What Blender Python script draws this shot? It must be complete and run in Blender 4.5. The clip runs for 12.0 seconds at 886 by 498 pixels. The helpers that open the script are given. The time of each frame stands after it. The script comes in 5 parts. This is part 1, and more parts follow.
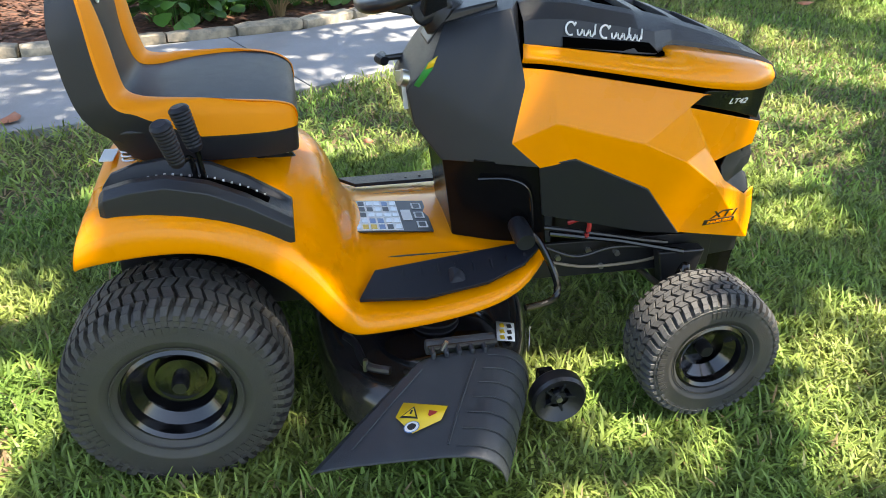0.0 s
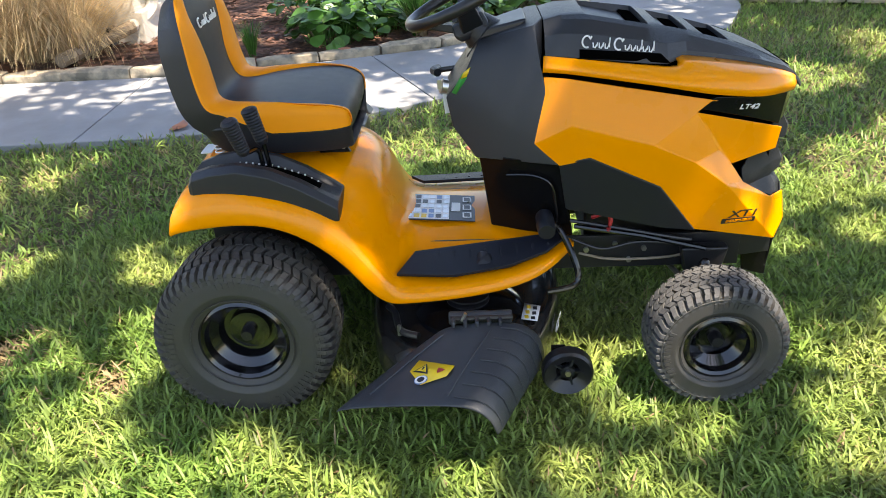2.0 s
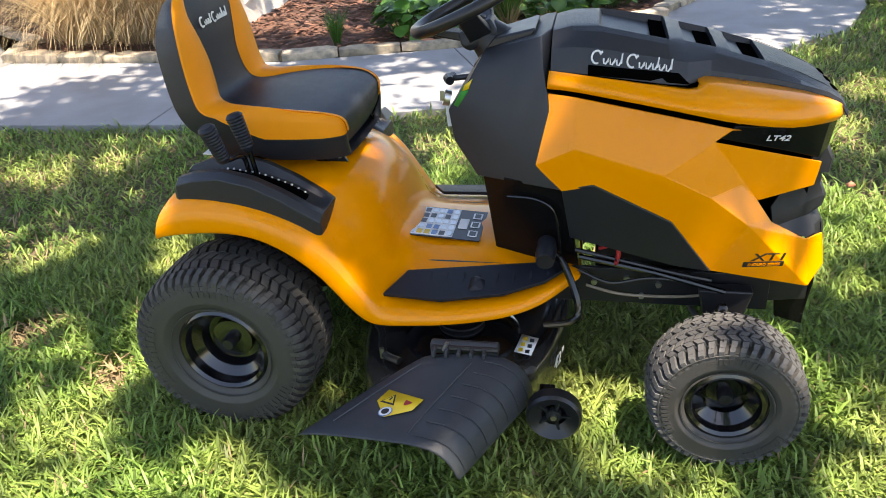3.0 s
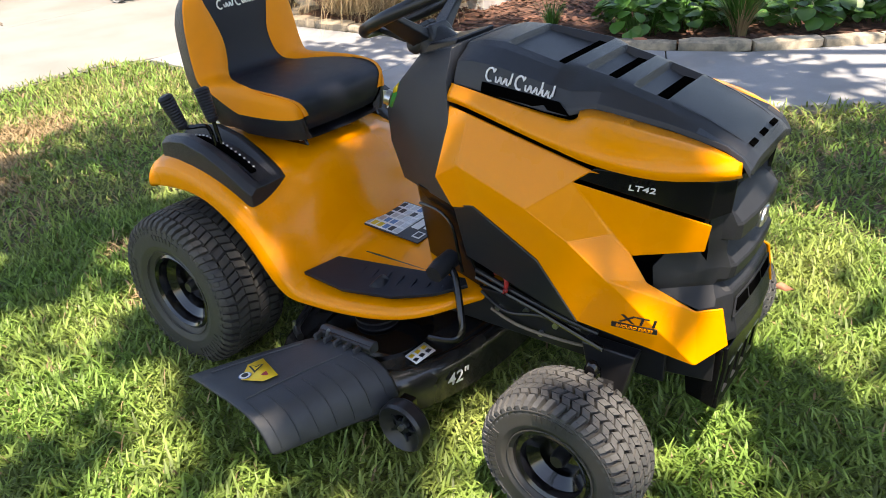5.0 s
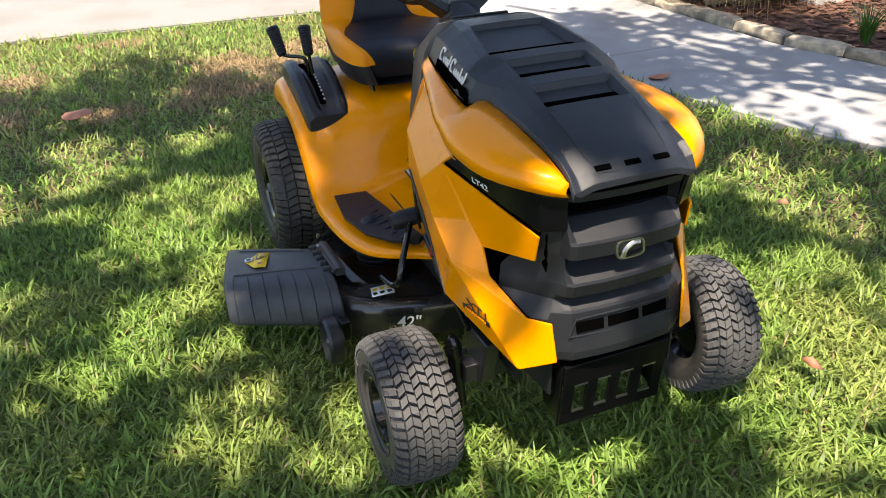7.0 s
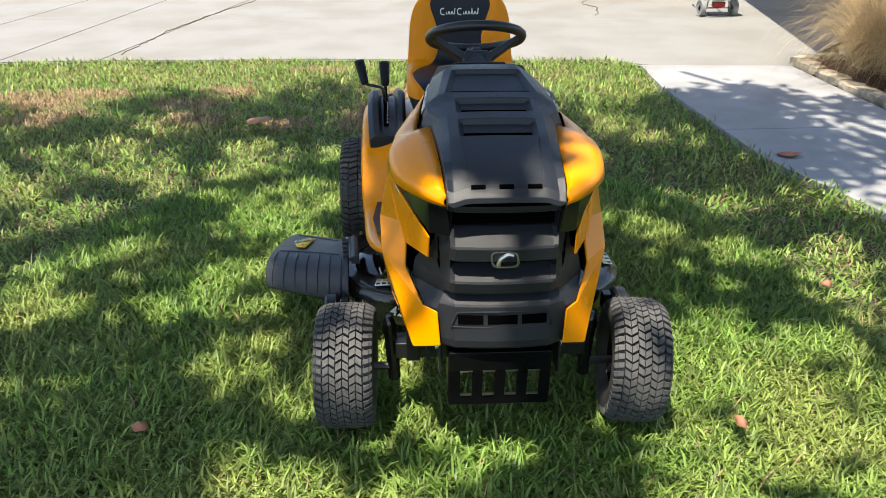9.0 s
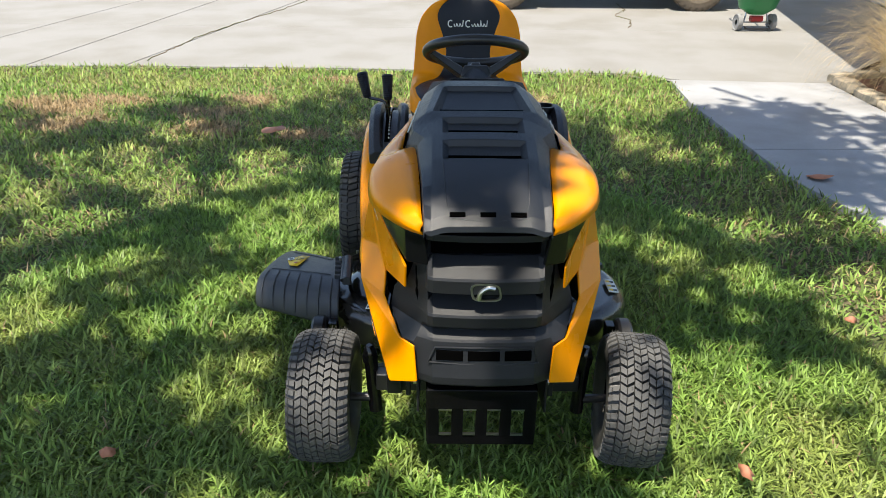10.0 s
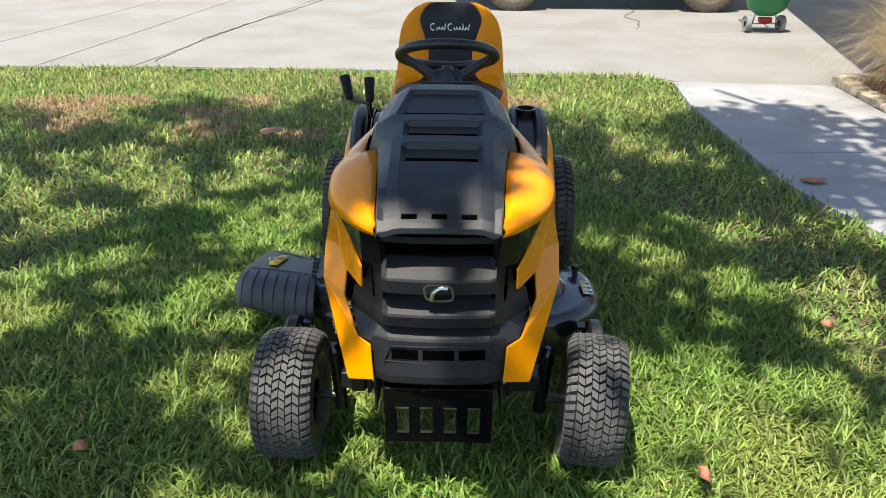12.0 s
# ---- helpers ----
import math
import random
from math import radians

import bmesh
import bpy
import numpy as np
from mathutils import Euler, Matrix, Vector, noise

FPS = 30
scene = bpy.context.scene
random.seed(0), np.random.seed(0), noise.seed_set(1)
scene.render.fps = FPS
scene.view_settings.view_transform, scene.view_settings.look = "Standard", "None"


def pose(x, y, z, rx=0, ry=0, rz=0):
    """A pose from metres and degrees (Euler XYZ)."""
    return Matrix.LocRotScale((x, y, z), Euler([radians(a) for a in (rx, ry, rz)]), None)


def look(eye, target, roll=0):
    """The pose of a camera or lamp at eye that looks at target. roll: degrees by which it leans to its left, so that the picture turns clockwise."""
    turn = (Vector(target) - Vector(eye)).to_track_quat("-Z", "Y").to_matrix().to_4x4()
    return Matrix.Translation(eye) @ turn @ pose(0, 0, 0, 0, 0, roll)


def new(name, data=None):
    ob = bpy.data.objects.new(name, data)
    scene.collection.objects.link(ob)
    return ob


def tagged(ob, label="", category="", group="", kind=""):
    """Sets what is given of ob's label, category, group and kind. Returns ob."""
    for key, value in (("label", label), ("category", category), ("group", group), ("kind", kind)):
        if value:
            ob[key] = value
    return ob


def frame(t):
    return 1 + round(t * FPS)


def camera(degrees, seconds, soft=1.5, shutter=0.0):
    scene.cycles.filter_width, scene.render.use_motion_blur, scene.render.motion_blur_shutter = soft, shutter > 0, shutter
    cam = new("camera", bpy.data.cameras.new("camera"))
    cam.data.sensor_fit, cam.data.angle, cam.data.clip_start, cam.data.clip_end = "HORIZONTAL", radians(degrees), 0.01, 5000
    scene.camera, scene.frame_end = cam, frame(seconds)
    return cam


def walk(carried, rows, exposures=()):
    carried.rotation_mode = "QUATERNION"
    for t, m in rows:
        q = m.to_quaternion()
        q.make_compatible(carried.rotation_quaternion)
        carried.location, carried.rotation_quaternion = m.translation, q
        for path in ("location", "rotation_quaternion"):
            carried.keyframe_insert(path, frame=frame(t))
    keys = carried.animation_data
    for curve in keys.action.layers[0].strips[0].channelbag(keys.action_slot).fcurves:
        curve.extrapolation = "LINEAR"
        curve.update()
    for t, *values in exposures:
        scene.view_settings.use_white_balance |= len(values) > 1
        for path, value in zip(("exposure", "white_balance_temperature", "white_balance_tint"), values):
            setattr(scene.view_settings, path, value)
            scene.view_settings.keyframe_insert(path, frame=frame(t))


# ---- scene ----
cam = camera(59.9, 12.0, soft=0.7)
PATH = [
    (0, (0.286, -1.801, 1.28), (0.641, -0.09, 0.306), 1.2),
    (0.5, (0.419, -1.915, 1.292), (0.64, -0.162, 0.354), -0.2),
    (1, (0.519, -2.059, 1.316), (0.63, -0.289, 0.391), -1.6),
    (1.5, (0.564, -2.104, 1.327), (0.58, -0.33, 0.403), -2.6),
    (2, (0.612, -2.107, 1.332), (0.526, -0.338, 0.404), -3.1),
    (2.5, (0.731, -2.02, 1.313), (0.516, -0.266, 0.376), -3.3),
    (3, (0.907, -1.923, 1.34), (0.531, -0.202, 0.394), -3.5),
    (3.5, (1.181, -1.875, 1.354), (0.624, -0.211, 0.395), -4.1),
    (3.7, (1.292, -1.906, 1.35), (0.676, -0.248, 0.416), -3.7),
    (5.3, (1.979, -1.441, 1.331), (0.783, -0.145, 0.387), -3.8),
    (5.5, (2.111, -1.396, 1.342), (0.847, -0.171, 0.392), -3.5),
    (6, (2.273, -1.242, 1.337), (0.862, -0.212, 0.364), -2.9),
    (6.5, (2.393, -1.026, 1.341), (0.862, -0.192, 0.362), -2.4),
    (6.7, (2.459, -0.948, 1.35), (0.891, -0.189, 0.367), -2.0),
    (8.3, (2.914, -0.428, 1.402), (1.144, -0.192, 0.503), -0.0),
    (8.5, (2.972, -0.368, 1.407), (1.189, -0.178, 0.521), 0.1),
    (9, (3.092, -0.235, 1.417), (1.289, -0.139, 0.558), 0.2),
    (9.5, (3.071, -0.162, 1.421), (1.259, -0.123, 0.577), 0.4),
    (10, (2.962, -0.103, 1.409), (1.147, -0.095, 0.569), 0.6),
    (10.5, (2.964, -0.006, 1.41), (1.15, -0.015, 0.569), 0.6),
    (11, (3.003, 0.037, 1.425), (1.188, 0.015, 0.584), 0.7),
    (11.5, (2.996, 0.039, 1.423), (1.181, 0.003, 0.582), 0.4),
    (12, (2.99, 0.042, 1.426), (1.175, 0.003, 0.586), 0.4),
]
walk(cam, [(t, look(eye, target, roll)) for t, eye, target, roll in PATH], [(0, 1.87, 7200, 11), (3.5, 1.60, 7350, 16), (6.5, 1.36, 7350, 16), (8.5, 1.13, 6850, 10.5), (12, 1.0, 6750, 9)])

# ---------- world, sun, exposure ----------
SUN_TO = Vector((0.30, -0.22, 1.0)).normalized()
world = bpy.data.worlds.new("sky")
world.use_nodes = True
wn = world.node_tree.nodes
sky = wn.new("ShaderNodeTexSky")
sky.sky_type, sky.sun_disc = "NISHITA", False
sky.sun_elevation = math.asin(SUN_TO.z)
sky.sun_rotation = math.atan2(SUN_TO.x, SUN_TO.y)
world.node_tree.links.new(sky.outputs[0], wn["Background"].inputs[0])
wn["Background"].inputs[1].default_value = 0.13
scene.world = world
sun = new("sun", bpy.data.lights.new("sun", "SUN"))
sun.data.energy, sun.data.angle, sun.data.color = 5.0, radians(0.55), (1.0, 0.94, 0.83)
sun.rotation_euler = (-SUN_TO).to_track_quat("-Z", "Y").to_euler()


# ---------- materials ----------
def material(name, base, rough=0.5, metal=0.0, coat=0.0, vary=0.15, scale=30.0, bump=0.0, bump_scale=200.0, spec=0.5, second=None, second_scale=4.0, island=0.0, objvar=0.0, trans=0.0):
    m = bpy.data.materials.new(name)
    m.use_nodes = True
    nt = m.node_tree
    b = nt.nodes["Principled BSDF"]
    b.inputs["Roughness"].default_value, b.inputs["Metallic"].default_value = rough, metal
    b.inputs["Coat Weight"].default_value, b.inputs["Coat Roughness"].default_value = coat, 0.06
    b.inputs["Specular IOR Level"].default_value = spec
    geo = nt.nodes.new("ShaderNodeNewGeometry")

    def noise_tex(sc, detail=5.0):
        n = nt.nodes.new("ShaderNodeTexNoise")
        n.inputs["Scale"].default_value, n.inputs["Detail"].default_value = sc, detail
        nt.links.new(geo.outputs["Position"], n.inputs["Vector"])
        return n

    def mixed(fac, a, c):
        x = nt.nodes.new("ShaderNodeMix")
        x.data_type = "RGBA"
        for sock, v in ((x.inputs[0], fac), (x.inputs[6], a), (x.inputs[7], c)):
            if hasattr(v, "is_output"):
                nt.links.new(v, sock)
            else:
                sock.default_value = v if isinstance(v, float) else (*v, 1)
        return x.outputs[2]

    lo, hi = [c * (1 - vary) for c in base], [min(1, c * (1 + vary)) for c in base]
    n1 = noise_tex(scale)
    col = mixed(n1.outputs[0], lo, hi)
    if second:
        n2 = noise_tex(second_scale, 6.0)
        r = nt.nodes.new("ShaderNodeValToRGB")
        r.color_ramp.elements[0].position, r.color_ramp.elements[1].position = 0.42, 0.62
        nt.links.new(n2.outputs[0], r.inputs[0])
        col = mixed(r.outputs[0], col, second)
    for amount, out in ((island, "Random Per Island"), (objvar, "obj")):
        if amount:
            src = geo.outputs[out] if out != "obj" else nt.nodes.new("ShaderNodeObjectInfo").outputs["Random"]
            h = nt.nodes.new("ShaderNodeHueSaturation")
            mr = nt.nodes.new("ShaderNodeMapRange")
            mr.inputs[3].default_value, mr.inputs[4].default_value = 1 - amount, 1 + amount
            nt.links.new(src, mr.inputs[0])
            nt.links.new(mr.outputs[0], h.inputs["Value"])
            nt.links.new(col, h.inputs["Color"])
            col = h.outputs[0]
    nt.links.new(col, b.inputs["Base Color"])
    mr = nt.nodes.new("ShaderNodeMapRange")
    mr.inputs[3].default_value, mr.inputs[4].default_value = max(0.02, rough * 0.85), min(1, rough * 1.15)
    nt.links.new(n1.outputs[0], mr.inputs[0])
    nt.links.new(mr.outputs[0], b.inputs["Roughness"])
    if bump:
        n3 = noise_tex(bump_scale, 3.0)
        bp = nt.nodes.new("ShaderNodeBump")
        bp.inputs["Strength"].default_value, bp.inputs["Distance"].default_value = bump, 0.004
        nt.links.new(n3.outputs[0], bp.inputs["Height"])
        nt.links.new(bp.outputs[0], b.inputs["Normal"])
    if trans:
        t = nt.nodes.new("ShaderNodeBsdfTranslucent")
        nt.links.new(col, t.inputs[0])
        mx = nt.nodes.new("ShaderNodeMixShader")
        mx.inputs[0].default_value = trans
        nt.links.new(b.outputs[0], mx.inputs[1])
        nt.links.new(t.outputs[0], mx.inputs[2])
        nt.links.new(mx.outputs[0], nt.nodes["Material Output"].inputs[0])
    return m


YELLOW = material("yellow_paint", (0.86, 0.282, 0.0005), 0.28, coat=0.34, vary=0.03, scale=6, spec=0.15)
BLACK_MATTE = material("black_textured_plastic", (0.011, 0.013, 0.018), 0.37, spec=0.52, vary=0.12, bump=0.25, bump_scale=900)
BLACK_GLOSS = material("black_gloss_paint", (0.005, 0.005, 0.006), 0.18, spec=0.4, coat=0.25, vary=0.2, scale=12)
GLOSS_RIM = material("black_enamel", (0.006, 0.006, 0.007), 0.14, coat=0.6, vary=0.2, scale=12)
GRILLE = material("black_grille_plastic", (0.013, 0.014, 0.017), 0.48, spec=0.36, vary=0.12, bump=0.25, bump_scale=900)
PLATE = material("black_plate_paint", (0.004, 0.004, 0.0045), 0.24, spec=0.16, vary=0.2, scale=20)
BLACK_SATIN = material("black_satin_paint", (0.014, 0.014, 0.016), 0.34, vary=0.2, scale=20)
RUBBER = material("tyre_rubber", (0.044, 0.043, 0.042), 0.5, vary=0.25, scale=40, bump=0.2, bump_scale=300, second=(0.045, 0.042, 0.038), second_scale=14)
DUSTY = material("dusty_tyre_rubber", (0.062, 0.062, 0.063), 0.75, vary=0.3, scale=60, bump=0.3, bump_scale=300, second=(0.080, 0.079, 0.077), second_scale=20)
VINYL = material("black_vinyl", (0.011, 0.013, 0.020), 0.45, spec=0.28, vary=0.1, bump=0.2, bump_scale=500)
VINYL_Y = material("yellow_vinyl", (0.82, 0.27, 0.001), 0.5, spec=0.25, vary=0.05, bump=0.12, bump_scale=400)
STEEL = material("bare_steel", (0.55, 0.55, 0.54), 0.3, metal=1.0, vary=0.15)
SILVER = material("silver_print", (0.72, 0.72, 0.72), 0.4, vary=0.04)
WHITE = material("white_print", (0.78, 0.78, 0.76), 0.5, vary=0.05)
# near-black without gloss: the shade inside openings, put into the colour
VOID_SHADE = material("recess_shade_black", (0.0015, 0.0015, 0.0015), 0.9, vary=0.1, spec=0.0)
LABEL_Y = material("yellow_label", (0.75, 0.50, 0.02), 0.4, vary=0.04)
GREEN_PRINT = material("green_print", (0.03, 0.30, 0.06), 0.4, vary=0.05)
BLUE_PRINT = material("blue_print", (0.12, 0.22, 0.42), 0.4, vary=0.05)
CABLE = material("tan_cable", (0.25, 0.20, 0.14), 0.6, vary=0.2)
RED = material("red_plastic", (0.35, 0.02, 0.02), 0.4, vary=0.1)
CHUTE = material("slate_black_plastic", (0.030, 0.034, 0.042), 0.42, spec=0.5, vary=0.15, bump=0.25, bump_scale=700, second=(0.042, 0.046, 0.052), second_scale=9)
DECK = material("dusty_black_enamel", (0.016, 0.015, 0.015), 0.22, coat=0.5, vary=0.3, scale=14, second=(0.040, 0.036, 0.031), second_scale=7)
LENS = material("headlamp_lens", (0.006, 0.006, 0.007), 0.16, spec=0.2, coat=0.06, vary=0.1)
SOIL = material("soil", (0.12, 0.088, 0.055), 0.95, vary=0.4, scale=25, bump=0.6, bump_scale=60, second=(0.075, 0.095, 0.03), second_scale=3)
GRASS = material("grass_blade", (0.165, 0.270, 0.055), 0.46, vary=0.42, scale=6, second=(0.25, 0.31, 0.080), second_scale=1.6, island=0.6, trans=0.32, spec=0.3)
FOUNTAIN = material("fountain_grass_blade", (0.58, 0.45, 0.26), 0.6, vary=0.2, scale=9, island=0.3, trans=0.5)
TREAD = material("worn_tread_rubber", (0.040, 0.038, 0.036), 0.65, vary=0.3, scale=50, bump=0.3, bump_scale=300, second=(0.060, 0.056, 0.050), second_scale=16)
STRAW = material("dry_grass_blade", (0.34, 0.245, 0.13), 0.7, vary=0.2, scale=9, island=0.3, trans=0.25)
CONCRETE = material("concrete", (0.285, 0.289, 0.297), 0.85, vary=0.12, scale=55, bump=0.35, bump_scale=140, second=(0.24, 0.24, 0.24), second_scale=2.4)
DRIVE = material("driveway_concrete", (0.218, 0.213, 0.203), 0.88, vary=0.12, scale=70, bump=0.35, bump_scale=120, second=(0.188, 0.180, 0.164), second_scale=1.3)
STONE = material("edging_stone", (0.43, 0.355, 0.255), 0.9, vary=0.3, scale=30, bump=0.8, bump_scale=50, second=(0.20, 0.18, 0.14), second_scale=12, objvar=0.25)
MULCH = material("red_brown_mulch", (0.12, 0.055, 0.032), 0.95, vary=0.5, scale=60, bump=0.9, bump_scale=70, second=(0.05, 0.028, 0.018), second_scale=18)
CHIP = material("mulch_chip", (0.115, 0.052, 0.032), 0.9, vary=0.3, scale=40, island=0.6)
LEAF = material("broad_green_leaf", (0.070, 0.175, 0.032), 0.35, vary=0.3, scale=12, island=0.45, trans=0.35)
LEAF_DRY = material("dry_brown_leaf", (0.46, 0.19, 0.11), 0.7, vary=0.3, scale=30, trans=0.15)
TREELEAF = material("tree_leaf", (0.07, 0.13, 0.03), 0.45, vary=0.3, scale=4, island=0.4, trans=0.4)
BARK = material("bark", (0.12, 0.09, 0.06), 0.9, vary=0.4, scale=20, bump=0.8, bump_scale=40)
STUCCO = material("pale_stucco", (0.62, 0.60, 0.55), 0.9, vary=0.08, scale=15, bump=0.5, bump_scale=120, second=(0.55, 0.52, 0.47), second_scale=2)
PIPE = material("brown_downspout", (0.25, 0.19, 0.13), 0.55, vary=0.15)


# ---------- mesh helpers ----------
def mesh_of(name, bm, mat, angle=35, recalc=True):
    if recalc:
        bmesh.ops.recalc_face_normals(bm, faces=bm.faces)
    me = bpy.data.meshes.new(name)
    bm.to_mesh(me)
    bm.free()
    for m in mat if isinstance(mat, (list, tuple)) else [mat]:
        me.materials.append(m)
    me.polygons.foreach_set("use_smooth", [True] * len(me.polygons))
    me.set_sharp_from_angle(angle=radians(angle))
    return me


def part(name, bm, mat, parent=None, label="", angle=35, bevel=0.0, solid=0.0, subsurf=0, segs=2, inside=None):
    """A mesh as one object. A sheet that gets a thickness turns its face up, or away from the point inside."""
    if solid:
        bmesh.ops.recalc_face_normals(bm, faces=bm.faces)
        way = sum(f.calc_area() * (f.normal.dot(f.calc_center_median() - Vector(inside)) if inside else f.normal.z) for f in bm.faces)
        if way < 0:
            bmesh.ops.reverse_faces(bm, faces=bm.faces[:])
    ob = new(name, mesh_of(name, bm, mat, angle, not solid))
    ob.parent = parent
    if label:
        tagged(ob, label)
    if solid:
        mo = ob.modifiers.new("solid", "SOLIDIFY")
        mo.thickness, mo.offset = solid, -1
    if bevel:
        mo = ob.modifiers.new("bevel", "BEVEL")
        mo.width, mo.segments, mo.limit_method, mo.angle_limit = bevel, segs, "ANGLE", radians(min(28, angle))
        mo.harden_normals = True
    if subsurf:
        mo = ob.modifiers.new("subsurf", "SUBSURF")
        mo.levels = mo.render_levels = subsurf
    return ob


def thing(name, label, category, group="", kind="", at=(0, 0, 0), rz=0):
    ob = new(name)
    ob.matrix_basis = pose(*at, 0, 0, rz)
    return tagged(ob, label, category, group, kind)


def faces_bm(verts, faces):
    bm = bmesh.new()
    vs = [bm.verts.new(v) for v in verts]
    for f in faces:
        try:
            bm.faces.new([vs[i] for i in f])
        except ValueError:
            pass
    return bm


def hull(points):
    bm = bmesh.new()
    vs = [bm.verts.new(p) for p in points]
    r = bmesh.ops.convex_hull(bm, input=vs)
    junk = [e for e in r["geom_interior"] + r["geom_unused"] if isinstance(e, bmesh.types.BMVert)]
    bmesh.ops.delete(bm, geom=list(set(junk)), context="VERTS")
    bmesh.ops.dissolve_limit(bm, angle_limit=radians(3), verts=bm.verts, edges=bm.edges)
    return bm


def both(points):
    return [(x, s * y, z) for x, y, z in points for s in (1, -1)]


def grid_bm(rows):
    n = len(rows[0])
    verts = [p for r in rows for p in r]
    return faces_bm(verts, [(i * n + j, i * n + j + 1, (i + 1) * n + j + 1, (i + 1) * n + j) for i in range(len(rows) - 1) for j in range(n - 1)])


def loft(rings, caps=True):
    n = len(rings[0])
    verts = [p for r in rings for p in r]
    f = [(i * n + j, i * n + (j + 1) % n, (i + 1) * n + (j + 1) % n, (i + 1) * n + j) for i in range(len(rings) - 1) for j in range(n)]
    if caps:
        f += [tuple(range(n - 1, -1, -1)), tuple((len(rings) - 1) * n + k for k in range(n))]
    return faces_bm(verts, f)


def box_bm(cx, cy, cz, sx, sy, sz):
    return hull([(cx + a * sx / 2, cy + b * sy / 2, cz + c * sz / 2) for a in (-1, 1) for b in (-1, 1) for c in (-1, 1)])


def tube(points, r, n=10):
    pts = [Vector(p) for p in points]
    rings = []
    up = Vector((0, 0, 1))
    for i, p in enumerate(pts):
        d = (pts[min(i + 1, len(pts) - 1)] - pts[max(i - 1, 0)]).normalized()
        a = d.cross(up)
        if a.length < 0.2:
            a = d.cross(Vector((1, 0, 0)))
        a.normalize()
        b = a.cross(d)
        rr = r[i] if isinstance(r, (list, tuple)) else r
        rings.append([tuple(p + rr * (math.cos(t) * a + math.sin(t) * b)) for t in (2 * math.pi * k / n for k in range(n))])
    return loft(rings)


def smooth_path(points, steps=6):
    """A rounded line through the points."""
    p = [Vector(points[0])] + [Vector(q) for q in points] + [Vector(points[-1])]
    out = []
    for i in range(1, len(p) - 2):
        for k in range(steps):
            t = k / steps
            out.append(0.5 * (2 * p[i] + (p[i + 1] - p[i - 1]) * t + (2 * p[i - 1] - 5 * p[i] + 4 * p[i + 1] - p[i + 2]) * t * t + (3 * p[i] - p[i - 1] - 3 * p[i + 1] + p[i + 2]) * t ** 3))
    return out + [p[-2]]


def lathe(profile, n=48):
    """A body of turn round the y axis from (radius, y) pairs, open at both ends."""
    return loft([[(r * math.cos(a), y, r * math.sin(a)) for a in (2 * math.pi * k / n for k in range(n))] for r, y in profile], caps=False)


def disc(c, axis, r, depth, n=20):
    a = Vector(axis).normalized()
    return tube([Vector(c) - a * depth / 2, Vector(c) + a * depth / 2], r, n)


def join(*bms):
    out = bmesh.new()
    for b in bms:
        me = bpy.data.meshes.new("tmp")
        b.to_mesh(me)
        b.free()
        out.from_mesh(me)
        bpy.data.meshes.remove(me)
    return out


def interp(x, table):
    return float(np.interp(x, [t[0] for t in table], [t[1] for t in table]))


def triangles_object(name, verts, tris, mat):
    """One mesh from arrays of corners and triangles."""
    me = bpy.data.meshes.new(name)
    me.vertices.add(len(verts))
    me.vertices.foreach_set("co", np.asarray(verts, dtype=np.float32).ravel())
    me.loops.add(len(tris) * 3)
    me.loops.foreach_set("vertex_index", np.asarray(tris, dtype=np.int32).ravel())
    me.polygons.add(len(tris))
    me.polygons.foreach_set("loop_start", np.arange(0, len(tris) * 3, 3, dtype=np.int32))
    me.update(calc_edges=True)
    me.materials.append(mat)
    return new(name, me)


# ---------- ground, path, driveway ----------
SOIL_Z = -0.045
NEAR = [(-3.50, 1.82), (-2.7, 1.76), (-1.6, 1.80), (-1.0, 1.82), (-0.3, 2.02), (0.10, 2.14), (0.60, 2.45), (1.15, 2.78), (1.95, 3.28), (2.60, 3.92), (2.95, 4.75), (3.2, 6.2)]
FAR = [(-3.42, 3.12), (-2.65, 3.11), (-1.3, 3.12), (-0.4, 3.38), (0.39, 3.64), (0.85, 3.98), (1.275, 4.30), (1.59, 4.87), (1.75, 6.2)]
DRIVE_X = [(-12, -4.1), (-4.5, -3.82), (-2.8, -3.90), (-1.0, -3.88), (0.6, -3.80), (1.6, -3.76), (1.9, -3.50), (3.1, -3.42), (3.16, -3.45), (3.74, -3.63), (4.27, -4.45), (5.2, -5.55), (12, -5.7)]


def ground_sheet():
    n = 60
    rows = []
    for i in range(n + 1):
        x = -400 + 800 * (i / n)
        rows.append([(x, -400 + 800 * j / n, SOIL_Z) for j in range(n + 1)])
    tagged(part("ground", grid_bm(rows), SOIL), "bare brown soil under the lawn and the beds", "ground", kind="structure")


def slab(name, outline, top, mat, label, category):
    bm = faces_bm([(x, y, top) for x, y in outline], [tuple(range(len(outline)))])
    r = bmesh.ops.extrude_face_region(bm, geom=bm.faces[:])
    bmesh.ops.translate(bm, vec=(0, 0, -0.1), verts=[v for v in r["geom"] if isinstance(v, bmesh.types.BMVert)])
    bmesh.ops.triangulate(bm, faces=[f for f in bm.faces if len(f.verts) > 4])
    return tagged(part(name, bm, mat), label, category, kind="structure")


ground_sheet()

